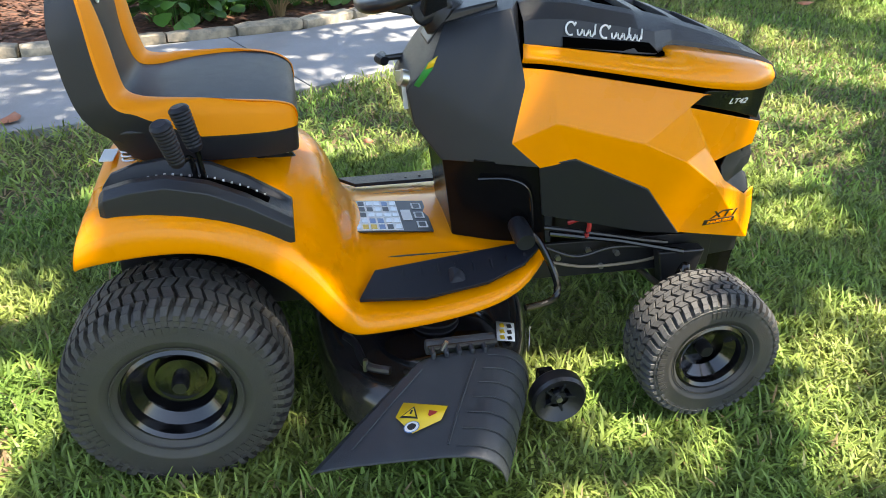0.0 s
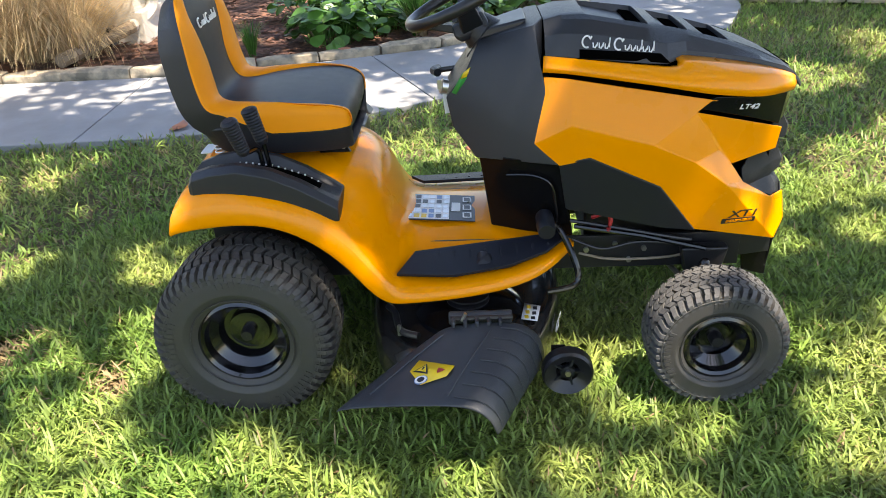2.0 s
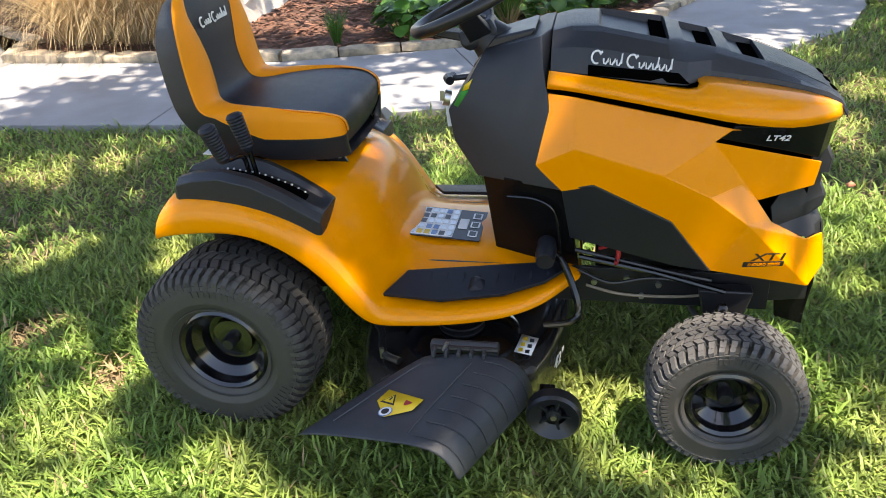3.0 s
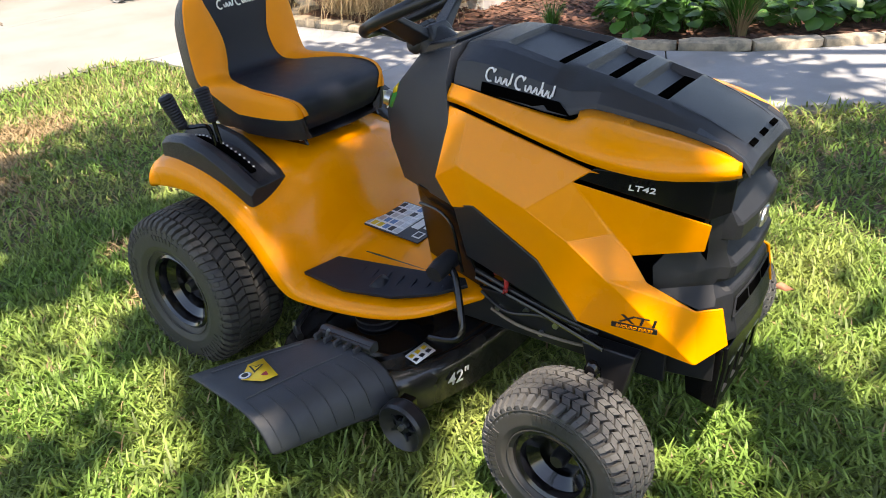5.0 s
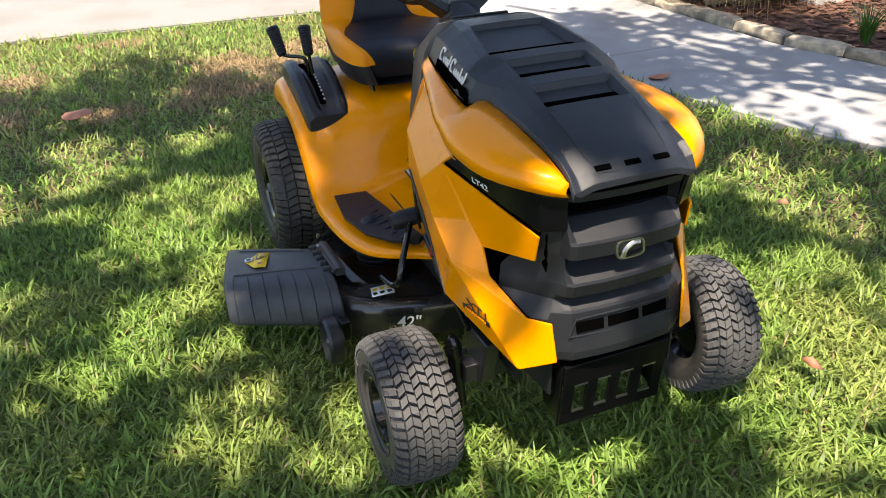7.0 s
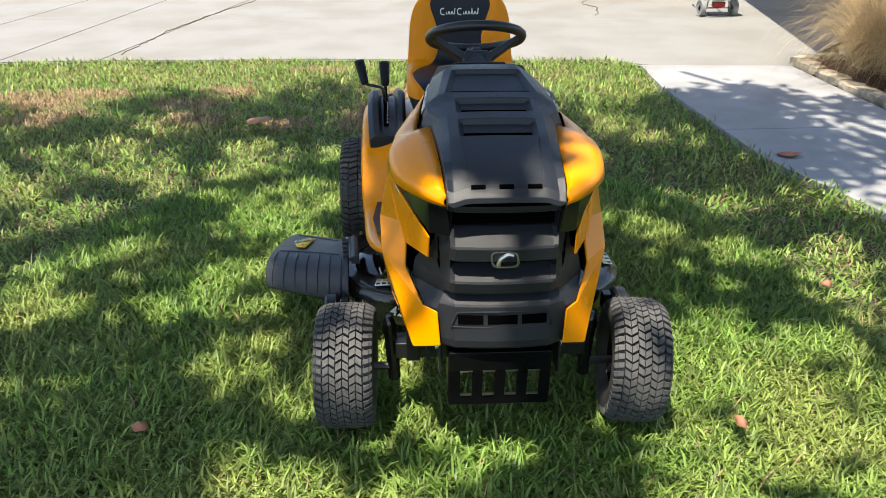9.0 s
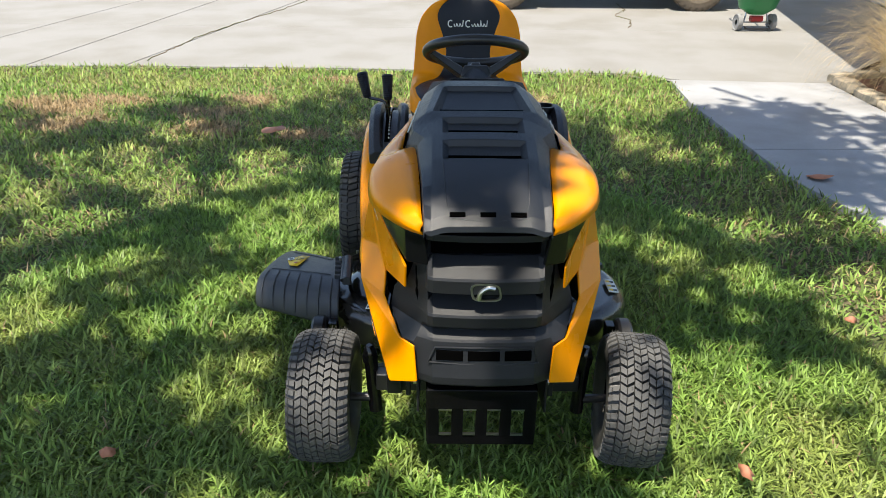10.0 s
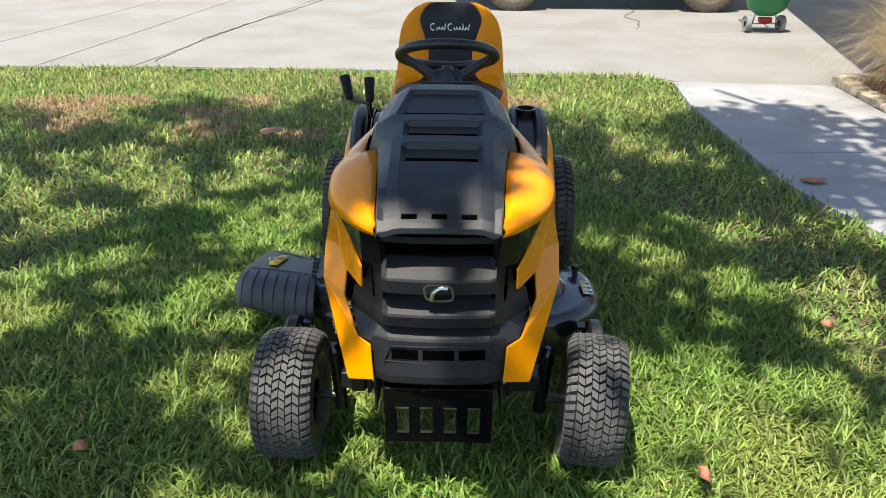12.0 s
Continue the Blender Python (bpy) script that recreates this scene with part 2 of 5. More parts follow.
def driveway():
    drive = thing("road", "pale weathered concrete driveway in full sun", "driveway", kind="structure")
    under = [(interp(y, DRIVE_X) + .02, y) for y in np.linspace(-12, 5.4, 40)] + [(-30, 12), (-30, -12)]
    bm = faces_bm([(x, y, -.014) for x, y in under], [tuple(range(len(under)))])
    bmesh.ops.triangulate(bm, faces=bm.faces[:])
    part('slab', bm, DRIVE, drive)
    cross = [(-4.85, .125), (-3.74, .105), (-2.86, .165), (5.6, 0)]  # y at the lawn's edge, and its drift per metre outwards
    jx = lambda y: -6.16 + .008 * (y + 1.5)
    lines = [-14.0] + [c for c in cross]
    for i in range(len(lines) - 1):
        lo = (lines[i], 0) if i == 0 else lines[i]
        hi = lines[i + 1]
        for k in range(3):
            g = .007
            corners = []
            for (y0, dr), sg in ((lo, 1), (hi, -1)):
                ends = []
                for e in (k, k + 1):
                    x = {0: None, 1: jx(y0), 2: -10.5, 3: -30.0}[e]
                    if x is None:
                        x = interp(y0, DRIVE_X)
                    ends.append(x)
                for x, sx in zip(ends, (-1, 1)):
                    corners.append((x + sx * g * (0 if (k == 0 and sx < 0) else 1), y0 + dr * (-x - 4.2) + sg * g))
            n, nv = 8, 40
            rows = []
            for a in range(n + 1):
                row = []
                for b in range(nv + 1):
                    u, v = a / n, b / nv
                    lo_x = corners[0][0] * (1 - u) + corners[1][0] * u
                    hi_x = corners[2][0] * (1 - u) + corners[3][0] * u
                    lo_y = corners[0][1] * (1 - u) + corners[1][1] * u
                    hi_y = corners[2][1] * (1 - u) + corners[3][1] * u
                    y = lo_y * (1 - v) + hi_y * v
                    x = lo_x * (1 - v) + hi_x * v
                    if k == 0 and a == 0:
                        x = interp(y, DRIVE_X)
                    row.append((x, y, -.002))
                rows.append(row)
            part("slab", grid_bm(rows), DRIVE, drive, solid=0.07, bevel=0.004)
    # hairline cracks, filled dark
    rng = random.Random(8)
    for pts in ([(-4.1, -2.80), (-4.7, -2.74), (-5.4, -2.70), (-6.3, -2.52), (-7.4, -2.24), (-8.5, -2.02), (-10, -1.7)], [(-6.3, 2.09), (-6.9, 2.25), (-7.3, 2.12), (-7.8, 2.35), (-8.6, 2.4)]):
        line = [Vector((x, y, .0)) for x, y in pts]
        fine = []
        for p, q in zip(line, line[1:]):
            fine += [p.lerp(q, t) + Vector((rng.uniform(-.03, .03), rng.uniform(-.02, .02), 0)) for t in np.linspace(0, .9, 9)]
        part("crack", tube(fine, .006, 5), SOIL, drive)


driveway()



# ---------- lawn ----------
def lawn_mask(x, y):
    near = np.interp(x, [a for a, _ in NEAR], [b for _, b in NEAR])
    far = np.interp(x, [a for a, _ in FAR], [b for _, b in FAR])
    drive = np.interp(y, [a for a, _ in DRIVE_X], [b for _, b in DRIVE_X])
    wob = 0.025 * np.sin(x * 9.1 + y * 3) + 0.02 * np.sin(x * 23.7)
    return (y < near + 0.01 + wob) & (x > drive - 0.02 + wob)


BARE = [(-2.55, -2.85, .40, .20), (-2.08, -2.62, .30, .14), (-2.72, -2.50, .22, .10), (-2.78, -1.55, .20, .12), (-2.36, -1.78, .30, .10), (-1.98, -1.60, .22, .13), (-2.45, -.15, .45, .22), (-2.0, -.35, .40, .14), (-2.75, .4, .35, .16), (-.45, -.33, .10, .06), (-.84, -.14, .14, .08), (-1.85, -1.0, .20, .09), (-3.45, -.9, .25, .06)]


def bare(x, y):
    """How bare the lawn is, from 0 to 1."""
    b = np.zeros_like(x)
    for cx, cy, rx, ry in BARE:
        w = 0.45 * np.sin(9 * x + 4 * y + cx) * np.sin(11 * y - 3 * x) + 0.45 * np.sin(27 * x - 8 * y) * np.sin(23 * y + 9 * x + cy)
        b = np.maximum(b, 1.15 - ((y - cy) / rx) ** 2 - ((x - cx) / (ry * 1.6)) ** 2 + w)
    return np.clip(b, 0, 1)


def blades(rng, n, x0, x1, y0, y1, length, width, keep=None, dry=False):
    x, y = rng.uniform(x0, x1, n), rng.uniform(y0, y1, n)
    m = lawn_mask(x, y)
    if keep is not None:
        m &= keep(x, y)
    m &= rng.uniform(0, 1, n) > (bare(x, y) * 1.25 if not dry else 0)
    x, y = x[m], y[m]
    n = len(x)
    patch = 0.75 + 0.25 * np.sin(x * 2.3 + 1.3 * np.sin(y * 1.7)) * np.sin(y * 2.9 + np.sin(x * 3.1))
    ln = length * rng.uniform(0.5, 1.2, n) * (0.75 + 0.35 * patch)
    a = rng.uniform(0, 2 * math.pi, n)
    tilt1 = rng.uniform(0.40, 1.50, n)
    tilt2 = tilt1 + rng.uniform(0.05, 0.75, n)
    w = width * rng.uniform(0.6, 1.3, n)
    dx, dy = np.cos(a), np.sin(a)
    sx, sy = -dy * w / 2, dx * w / 2
    # leaves spring from runners at several heights in the thatch
    z0 = SOIL_Z + rng.uniform(0, 0.052, n) * patch
    h1, r1 = ln * 0.6 * np.cos(tilt1), ln * 0.6 * np.sin(tilt1)
    h2, r2 = h1 + ln * 0.45 * np.cos(tilt2), r1 + ln * 0.45 * np.sin(tilt2)
    v = np.empty((n, 5, 3), dtype=np.float32)
    v[:, 0] = np.stack([x - sx, y - sy, z0], 1)
    v[:, 1] = np.stack([x + sx, y + sy, z0], 1)
    v[:, 2] = np.stack([x + dx * r1 - sx * .9, y + dy * r1 - sy * .9, z0 + h1], 1)
    v[:, 3] = np.stack([x + dx * r1 + sx * .9, y + dy * r1 + sy * .9, z0 + h1], 1)
    v[:, 4] = np.stack([x + dx * r2, y + dy * r2, z0 + h2], 1)
    f = np.array([[0, 1, 3], [0, 3, 2], [2, 3, 4]])
    t = (np.arange(n) * 5)[:, None, None] + f[None]
    return v.reshape(-1, 3), t.reshape(-1, 3)


def near_zone(x, y):
    return (x - 0.75) ** 2 / 2.0 ** 2 + (y + 0.2) ** 2 / 1.6 ** 2 < 1


def lawn():
    rng = np.random.default_rng(3)
    a = blades(rng, 330000, -1.3, 2.8, -1.9, 1.5, 0.062, 0.0066, near_zone)
    tagged(triangles_object("lawn_grass", *a, GRASS), "dense green broad-bladed lawn grass round the tractor", "grass", kind="stuff")
    b = blades(rng, 430000, -4.9, 6.5, -5.2, 6.5, 0.058, 0.0086, lambda x, y: ~near_zone(x, y))
    tagged(triangles_object("lawn_grass", *b, GRASS), "green lawn grass in dappled tree shade", "grass", kind="stuff")
    c = blades(rng, 60000, -4.6, 4.0, -5.0, 4.5, 0.055, 0.0055, None, True)
    d = blades(rng, 110000, -3.9, 0.2, -4.0, 0.9, 0.05, 0.007, lambda x, y: bare(x, y) > .2, True)
    c = (np.concatenate([c[0], d[0]]), np.concatenate([c[1], d[1] + len(c[0])]))
    tagged(triangles_object("dry_grass", *c, STRAW), "dry straw-coloured blades among the lawn", "grass", kind="stuff")


lawn()


# ---------- concrete path ----------
def path_slabs():
    walkway = thing("pavement", "curved pale concrete garden path with joints", "path", kind="structure")
    cuts = [((-3.50, -3.42), (-1.56, -1.60)), ((-1.56, -1.60), (.40, -.10)), ((.40, -.10), (2.14, 1.33)), ((2.14, 1.33), (3.2, 1.75))]
    for (n0, f0), (n1, f1) in cuts:
        rows = []
        for k in range(13):
            t = k / 12
            t = min(max(t, .0022), .9978)
            xn, xf = n0 + (n1 - n0) * t, f0 + (f1 - f0) * t
            p, q = (xn, interp(xn, NEAR)), (xf, interp(xf, FAR))
            rows.append([(p[0] + (q[0] - p[0]) * j / 6, p[1] + (q[1] - p[1]) * j / 6, 0.006) for j in range(7)])
        part("slab", grid_bm(rows), CONCRETE, walkway, solid=0.07, bevel=0.006)


path_slabs()


# ---------- the lawn tractor ----------
tractor = thing("lawn_tractor", "yellow and black riding lawn tractor parked on the lawn", "lawn tractor")


def mirrored(name, verts, faces, mat, label="", **kw):
    """A panel on the tractor's right and its twin on the left."""
    obs = []
    for s in (1, -1):
        bm = faces_bm([(x, s * y, z) for x, y, z in verts], faces)
        obs.append(part(name, bm, mat, tractor, label, inside=(1.1, 0, .55), **kw))
    return obs


def hood():
    P = dict(A=(.790, -.174, .803), A2=(.862, -.199, .800), A3=(1.215, -.272, .752), B=(.767, -.213, .636), C=(.834, -.240, .583), D=(.908, -.262, .606),
             V=(.862, -.250, .694), W1=(1.06, -.292, .650), W2=(1.165, -.304, .605), W3=(1.25, -.300, .540), W4=(1.404, -.198, .460), E=(1.086, -.286, .530),
             F=(1.180, -.286, .412), G=(1.420, -.222, .345), G2=(1.465, -.156, .374), Wt=(1.448, -.163, .462), S1=(1.162, -.280, .727), Hl=(1.195, -.274, .752),
             P1=(1.412, -.182, .648), P2=(1.404, -.184, .591), J=(1.276, -.236, .572), Cr=(1.235, -.256, .618), Q=(1.312, -.238, .522))
    names = list(P)
    faces = ["A A2 V B", "A2 A3 Hl S1 W1 V", "S1 P1 P2", "S1 P2 J", "S1 J Cr", "S1 Cr W2 W1", "Cr J Q W3 W2", "W3 Q W4", "V W1 E D", "B V D C", "W1 W2 E", "W2 W3 F E", "W3 G F", "W3 W4 G", "W4 Wt G2 G"]
    mirrored("side_panel", list(P.values()), [[names.index(n) for n in f.split()] for f in faces], YELLOW, "glossy yellow hood side panel", solid=0.006, bevel=0.007, segs=4, angle=7)

    low = [(.793, -.178, .813), (.864, -.199, .811), (1.05, -.254, .792), (1.205, -.279, .769), (1.32, -.258, .754), (1.415, -.187, .744), (1.446, -.141, .740)]
    mid = [(.796, -.168, .842), (.864, -.184, .836), (1.05, -.236, .817), (1.118, -.247, .812), (1.205, -.258, .810), (1.32, -.236, .796), (1.41, -.186, .776), (1.444, -.141, .758)]
    top = [(.797, -.162, .850), (.864, -.174, .845), (1.05, -.197, .828), (1.124, -.193, .822), (1.138, -.167, .841), (1.32, -.150, .810), (1.41, -.145, .785), (1.440, -.141, .768)]
    low.insert(3, (1.118, -.267, .782))
    for s in (1, -1):
        # the shoulder swells between its edges and rolls over in a soft crease
        rows = [low]
        for a, b, f, out, up in ((low, mid, .45, .006, .001), (low, mid, .85, .004, .002), (mid, top, .18, -.001, .003), (mid, top, .55, .0, .006)):
            rows.append([(p[0] * (1 - f) + q[0] * f, (p[1] * (1 - f) + q[1] * f) - out, (p[2] * (1 - f) + q[2] * f) + up) for p, q in zip(a, b)])
        rows.append(top)
        fine = [smooth_path(r, 3) for r in rows]
        bm = grid_bm([[(p[0], s * p[1], p[2]) for p in r] for r in fine])
        part("upper_panel", bm, YELLOW, tractor, "glossy yellow upper hood panel", solid=0.005, angle=50, inside=(1.1, 0, .55))

    # black top cowl with its louvres
    pockets = [(.905, 1.062), (1.095, 1.168), (1.20, 1.275)]
    xs = sorted([.800, .845, 1.30, 1.35, 1.41, 1.44, 1.458, 1.460] + [x for p, q in pockets for x in (p, p + .006, q - .014, q - .004, q)])
    ridge = [(.80, .926), (.85, .938), (.92, .936), (1.05, .913), (1.16, .888), (1.27, .857), (1.38, .815), (1.44, .780), (1.458, .762), (1.462, .735)]
    edge_z = [(.80, .850), (.864, .846), (1.05, .829), (1.124, .823), (1.138, .841), (1.32, .810), (1.41, .785), (1.442, .766), (1.462, .735)]
    edge_y = [(.80, .161), (.864, .172), (1.05, .195), (1.124, .191), (1.138, .165), (1.32, .148), (1.462, .140)]
    rows = []
    for x in xs:
        ey, ez, rz = interp(x, edge_y), interp(x, edge_z), interp(x, ridge)
        flank = ez + 0.62 * (rz - ez)
        d = 0.0
        for p, q in pockets:
            if p < x < q:
                d = .013 + .011 * (x - p) / (q - p) if x < q - .01 else .024
        sh = interp(x, [(.80, .104), (.95, .128), (1.06, .143), (1.09, .124), (1.47, .122)])
        k = interp(x, [(.90, .096), (1.062, .124), (1.085, .100), (1.30, .098)])
        half = [(0, rz + .004 - d), (k - .014, rz + .003 - d), (k, rz + .001), (sh, rz - .007), (max(sh + .008, ey - .020), flank), (ey - .003, ez + .012), (ey, ez)]
        rows.append([(x, -y, z) for y, z in half[:0:-1]] + [(x, y, z) for y, z in half])
    part("hood_cowl", grid_bm(rows), BLACK_MATTE, tractor, "black textured plastic hood top with louvres", solid=0.004, bevel=0.003, angle=14, inside=(1.1, 0, .5))
    # near-black blocks stand for the shade inside the louvre and vent slots
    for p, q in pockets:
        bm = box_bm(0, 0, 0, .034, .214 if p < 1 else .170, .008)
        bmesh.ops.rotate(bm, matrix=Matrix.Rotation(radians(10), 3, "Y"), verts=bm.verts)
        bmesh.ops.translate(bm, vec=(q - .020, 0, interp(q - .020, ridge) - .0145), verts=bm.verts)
        part("louvre_slot", bm, VOID_SHADE, tractor, bevel=0.001)
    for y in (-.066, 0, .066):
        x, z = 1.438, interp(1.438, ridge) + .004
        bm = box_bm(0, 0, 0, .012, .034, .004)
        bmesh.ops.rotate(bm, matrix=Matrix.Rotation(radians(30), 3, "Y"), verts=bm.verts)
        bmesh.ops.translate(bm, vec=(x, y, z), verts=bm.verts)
        part("vent_slot", bm, VOID_SHADE, tractor, bevel=0.001)
    seam = [(x, y, interp(x, ridge) + .003) for x, y in [(1.285, -.098), (1.35, -.094), (1.41, -.090), (1.444, -.080), (1.450, 0), (1.444, .080), (1.41, .090), (1.35, .094), (1.285, .098)]]
    part("panel_seam", tube(seam, .0008, 6), BLACK_MATTE, tractor)
    # near-black hull added to fill the hood, standing for the shade inside
    part("engine_cover", hull(both([(.81, .165, .80), (1.20, .245, .74), (1.40, .16, .73), (1.40, .15, .45), (1.15, .24, .45), (.83, .2, .60), (.82, .12, .90), (1.2, .1, .85)])), VOID_SHADE, tractor)
    # side slot under the lettering, its inner shade drawn as a near-black sheet
    mirrored("side_vent", [(.885, -.1795, .846), (1.108, -.1975, .829), (1.082, -.1925, .853), (.885, -.1730, .867)], [(0, 1, 2, 3)], VOID_SHADE, "side vent opening drawn as a near-black sheet", solid=0.004)
    # headlamps
    mirrored("headlight", [(1.205, -.270, .760), (1.32, -.244, .750), (1.412, -.180, .740), (1.440, -.14, .736), (1.170, -.274, .732), (1.31, -.224, .690), (1.403, -.178, .655), (1.432, -.130, .660)],
             [(0, 1, 5, 4), (1, 2, 6, 5), (2, 3, 7, 6)], LENS, "smoked glossy headlamp lens", solid=0.01, bevel=0.003)
    # black lower side panels
    mirrored("lower_side_panel", [(.832, -.236, .590), (.908, -.266, .612), (1.086, -.292, .536), (1.185, -.290, .41), (1.10, -.262, .408), (.855, -.222, .452)],
             [(0, 1, 2, 5), (2, 3, 4, 5)], BLACK_MATTE, "matte black lower hood panel", solid=0.006, bevel=0.004)


def front():
    rows = []
    prof = [(.740, 1.448, 1.448), (.724, 1.446, 1.446), (.722, 1.380, 1.438), (.678, 1.380, 1.436), (.676, 1.408, 1.436), (.673, 1.412, 1.436), (.640, 1.455, 1.440), (.634, 1.458, 1.441), (.602, 1.456, 1.441), (.600, 1.390, 1.441),
            (.578, 1.390, 1.441), (.576, 1.410, 1.441), (.573, 1.413, 1.441), (.547, 1.453, 1.443), (.541, 1.456, 1.445), (.514, 1.452, 1.445), (.506, 1.444, 1.442), (.500, 1.426, 1.438), (.482, 1.450, 1.446), (.476, 1.454, 1.450), (.462, 1.456, 1.452), (.426, 1.463, 1.458), (.390, 1.472, 1.463), (.372, 1.472, 1.461), (.360, 1.458, 1.450)]
    for z, xc, xs in prof:
        k = interp(z, [(.36, .160), (.46, .160), (.50, .140), (.66, .128), (.74, .140)])
        yo, xo = interp(z, [(.36, .175), (.46, .19), (.50, .222), (.56, .210), (.60, .178), (.66, .160), (.74, .155)]), interp(z, [(.36, 1.42), (.46, 1.41), (.50, 1.32), (.56, 1.31), (.60, 1.37), (.66, 1.40), (.74, 1.43)])
        half = [(0, xc + .004), (.06, xc + .002), (.118, xc - .004), (.130, max(xc, xs) - .010 if xc < 1.415 else xc - .012), (k + .004, xs - .022), (yo, xo)]
        rows.append([(x, -y, z) for y, x in half[:0:-1]] + [(x, y, z) for y, x in half])
    part("grille", grid_bm(rows), GRILLE, tractor, "black textured plastic front grille and bumper", solid=0.004, bevel=0.003, angle=12, inside=(1.1, 0, .5))
    # bumper slots are solid near-black blocks, coloured as their inner shade
    for y, w in ((-.079, .062), (0, .074), (.079, .062)):
        pts = []
        for yy in (y - w / 2, y + w / 2):
            for z, x in ((.456, 1.4545), (.433, 1.4590)):
                pts += [(x - .00035 * (yy / .03) ** 2 + .0085, yy, z), (x - .02, yy, z)]
        part("bumper_slot", hull(pts), VOID_SHADE, tractor, bevel=0.001)
    bezel = [(1.4655 - .00035 * (y / .03) ** 2 - (.004 if z > .45 else 0), y, z) for y, z in ((-.128, .426), (-.112, .464), (-.04, .465), (.04, .465), (.112, .464), (.128, .426), (.05, .4235), (-.05, .4235), (-.128, .426))]
    part("slot_bezel", tube(bezel, .0024, 6), GRILLE, tractor)
    # emblem: a plain rounded ring with one stroke
    ring = []
    for k in range(32):
        a = 2 * math.pi * k / 32
        c, s = math.cos(a), math.sin(a)
        ring.append((math.copysign(abs(c) ** 0.55, c), math.copysign(abs(s) ** 0.55, s)))
    rings = []
    for f, x in ((1.0, 1.456), (1.0, 1.462), (.86, 1.462), (.86, 1.456)):
        rings.append([(x, u * .034 * f - .003 * v, .608 + v * .022 * f) for u, v in ring])
    emblem = part("emblem", loft(rings + rings[:1], caps=False), STEEL, tractor, "silver metal badge ring")
    part("badge_stroke", tube(smooth_path([(1.461, -.016, .592), (1.461, -.012, .608), (1.461, .004, .620), (1.461, .020, .619)]), .0055, 8), STEEL, emblem)
    # hitch plate below
    plate = part("front_plate", box_bm(1.425, 0, .343, .07, .262, .010), PLATE, tractor, "glossy black steel front plate with slots", bevel=0.003)
    part("plate_top_bar", box_bm(1.455, 0, .316, .008, .262, .050), PLATE, plate, bevel=0.002)
    part("plate_bottom_bar", box_bm(1.446, 0, .196, .008, .262, .030), PLATE, plate, bevel=0.002)
    for y in (-.116, -.058, 0.0, .058, .116):
        part("plate_bar", hull([(x + (.010 if z > .25 else 0), y + d, z) for x in (1.442, 1.449) for d in (-.014, .014) for z in (.200, .30)]), PLATE, plate, bevel=0.002)
    for y in (-.087, -.029, .029, .087):
        part("slot_lip", box_bm(1.457, y, .291, .006, .032, .004), STEEL, plate)
        part("slot_lip", box_bm(1.449, y, .2125, .006, .030, .004), STEEL, plate)
    for sg in (-1, 1):
        part("plate_flange", hull([(x, sg * y, z) for x, z in ((1.45, .340), (1.442, .182), (1.36, .340), (1.38, .20)) for y in (.127, .133)]), PLATE, plate, bevel=0.002)
        part("frame_end", hull([(x, sg * y, z) for x, z in ((1.44, .36), (1.44, .27), (1.20, .36), (1.20, .24)) for y in (.150, .156)]), BLACK_SATIN, tractor, bevel=0.002)
        for x, z in ((1.40, .335), (1.33, .32), (1.27, .33)):
            part("frame_bolt", disc((x, sg * .160, z), (0, sg, 0), .009, .010, 6), STEEL, tractor)


def console():
    part("dash_cowl", hull(both([(.798, .088, .932), (.776, .128, .922), (.784, .168, .854), (.790, .178, .808), (.765, .214, .635), (.834, .239, .585), (.83, .15, .58), (.62, .15, .582), (.56, .118, .66), (.545, .105, .737), (.600, .125, .812), (.637, .07, .878)])),
         BLACK_MATTE, tractor, "charcoal textured plastic dash cowl", bevel=0.008, segs=3)
    part("console", hull(both([(.625, .115, .60), (.66, .115, .35), (.88, .20, .36), (.86, .215, .45), (.845, .228, .59), (.70, .19, .59)])), PLATE, tractor, "glossy black steering console", bevel=0.01, segs=3)
    for sg in (-1, 1):
        part("moulding", tube(smooth_path([(.70, sg * .192, .545), (.77, sg * .211, .548), (.815, sg * .222, .525), (.830, sg * .221, .46), (.835, sg * .215, .40)]), .004, 8), BLACK_GLOSS, tractor)
    part("instrument_panel", hull(both([(.60, .05, .83), (.66, .06, .905), (.76, .08, .93), (.74, .08, .87), (.62, .06, .81)])), BLACK_SATIN, tractor, bevel=0.006)


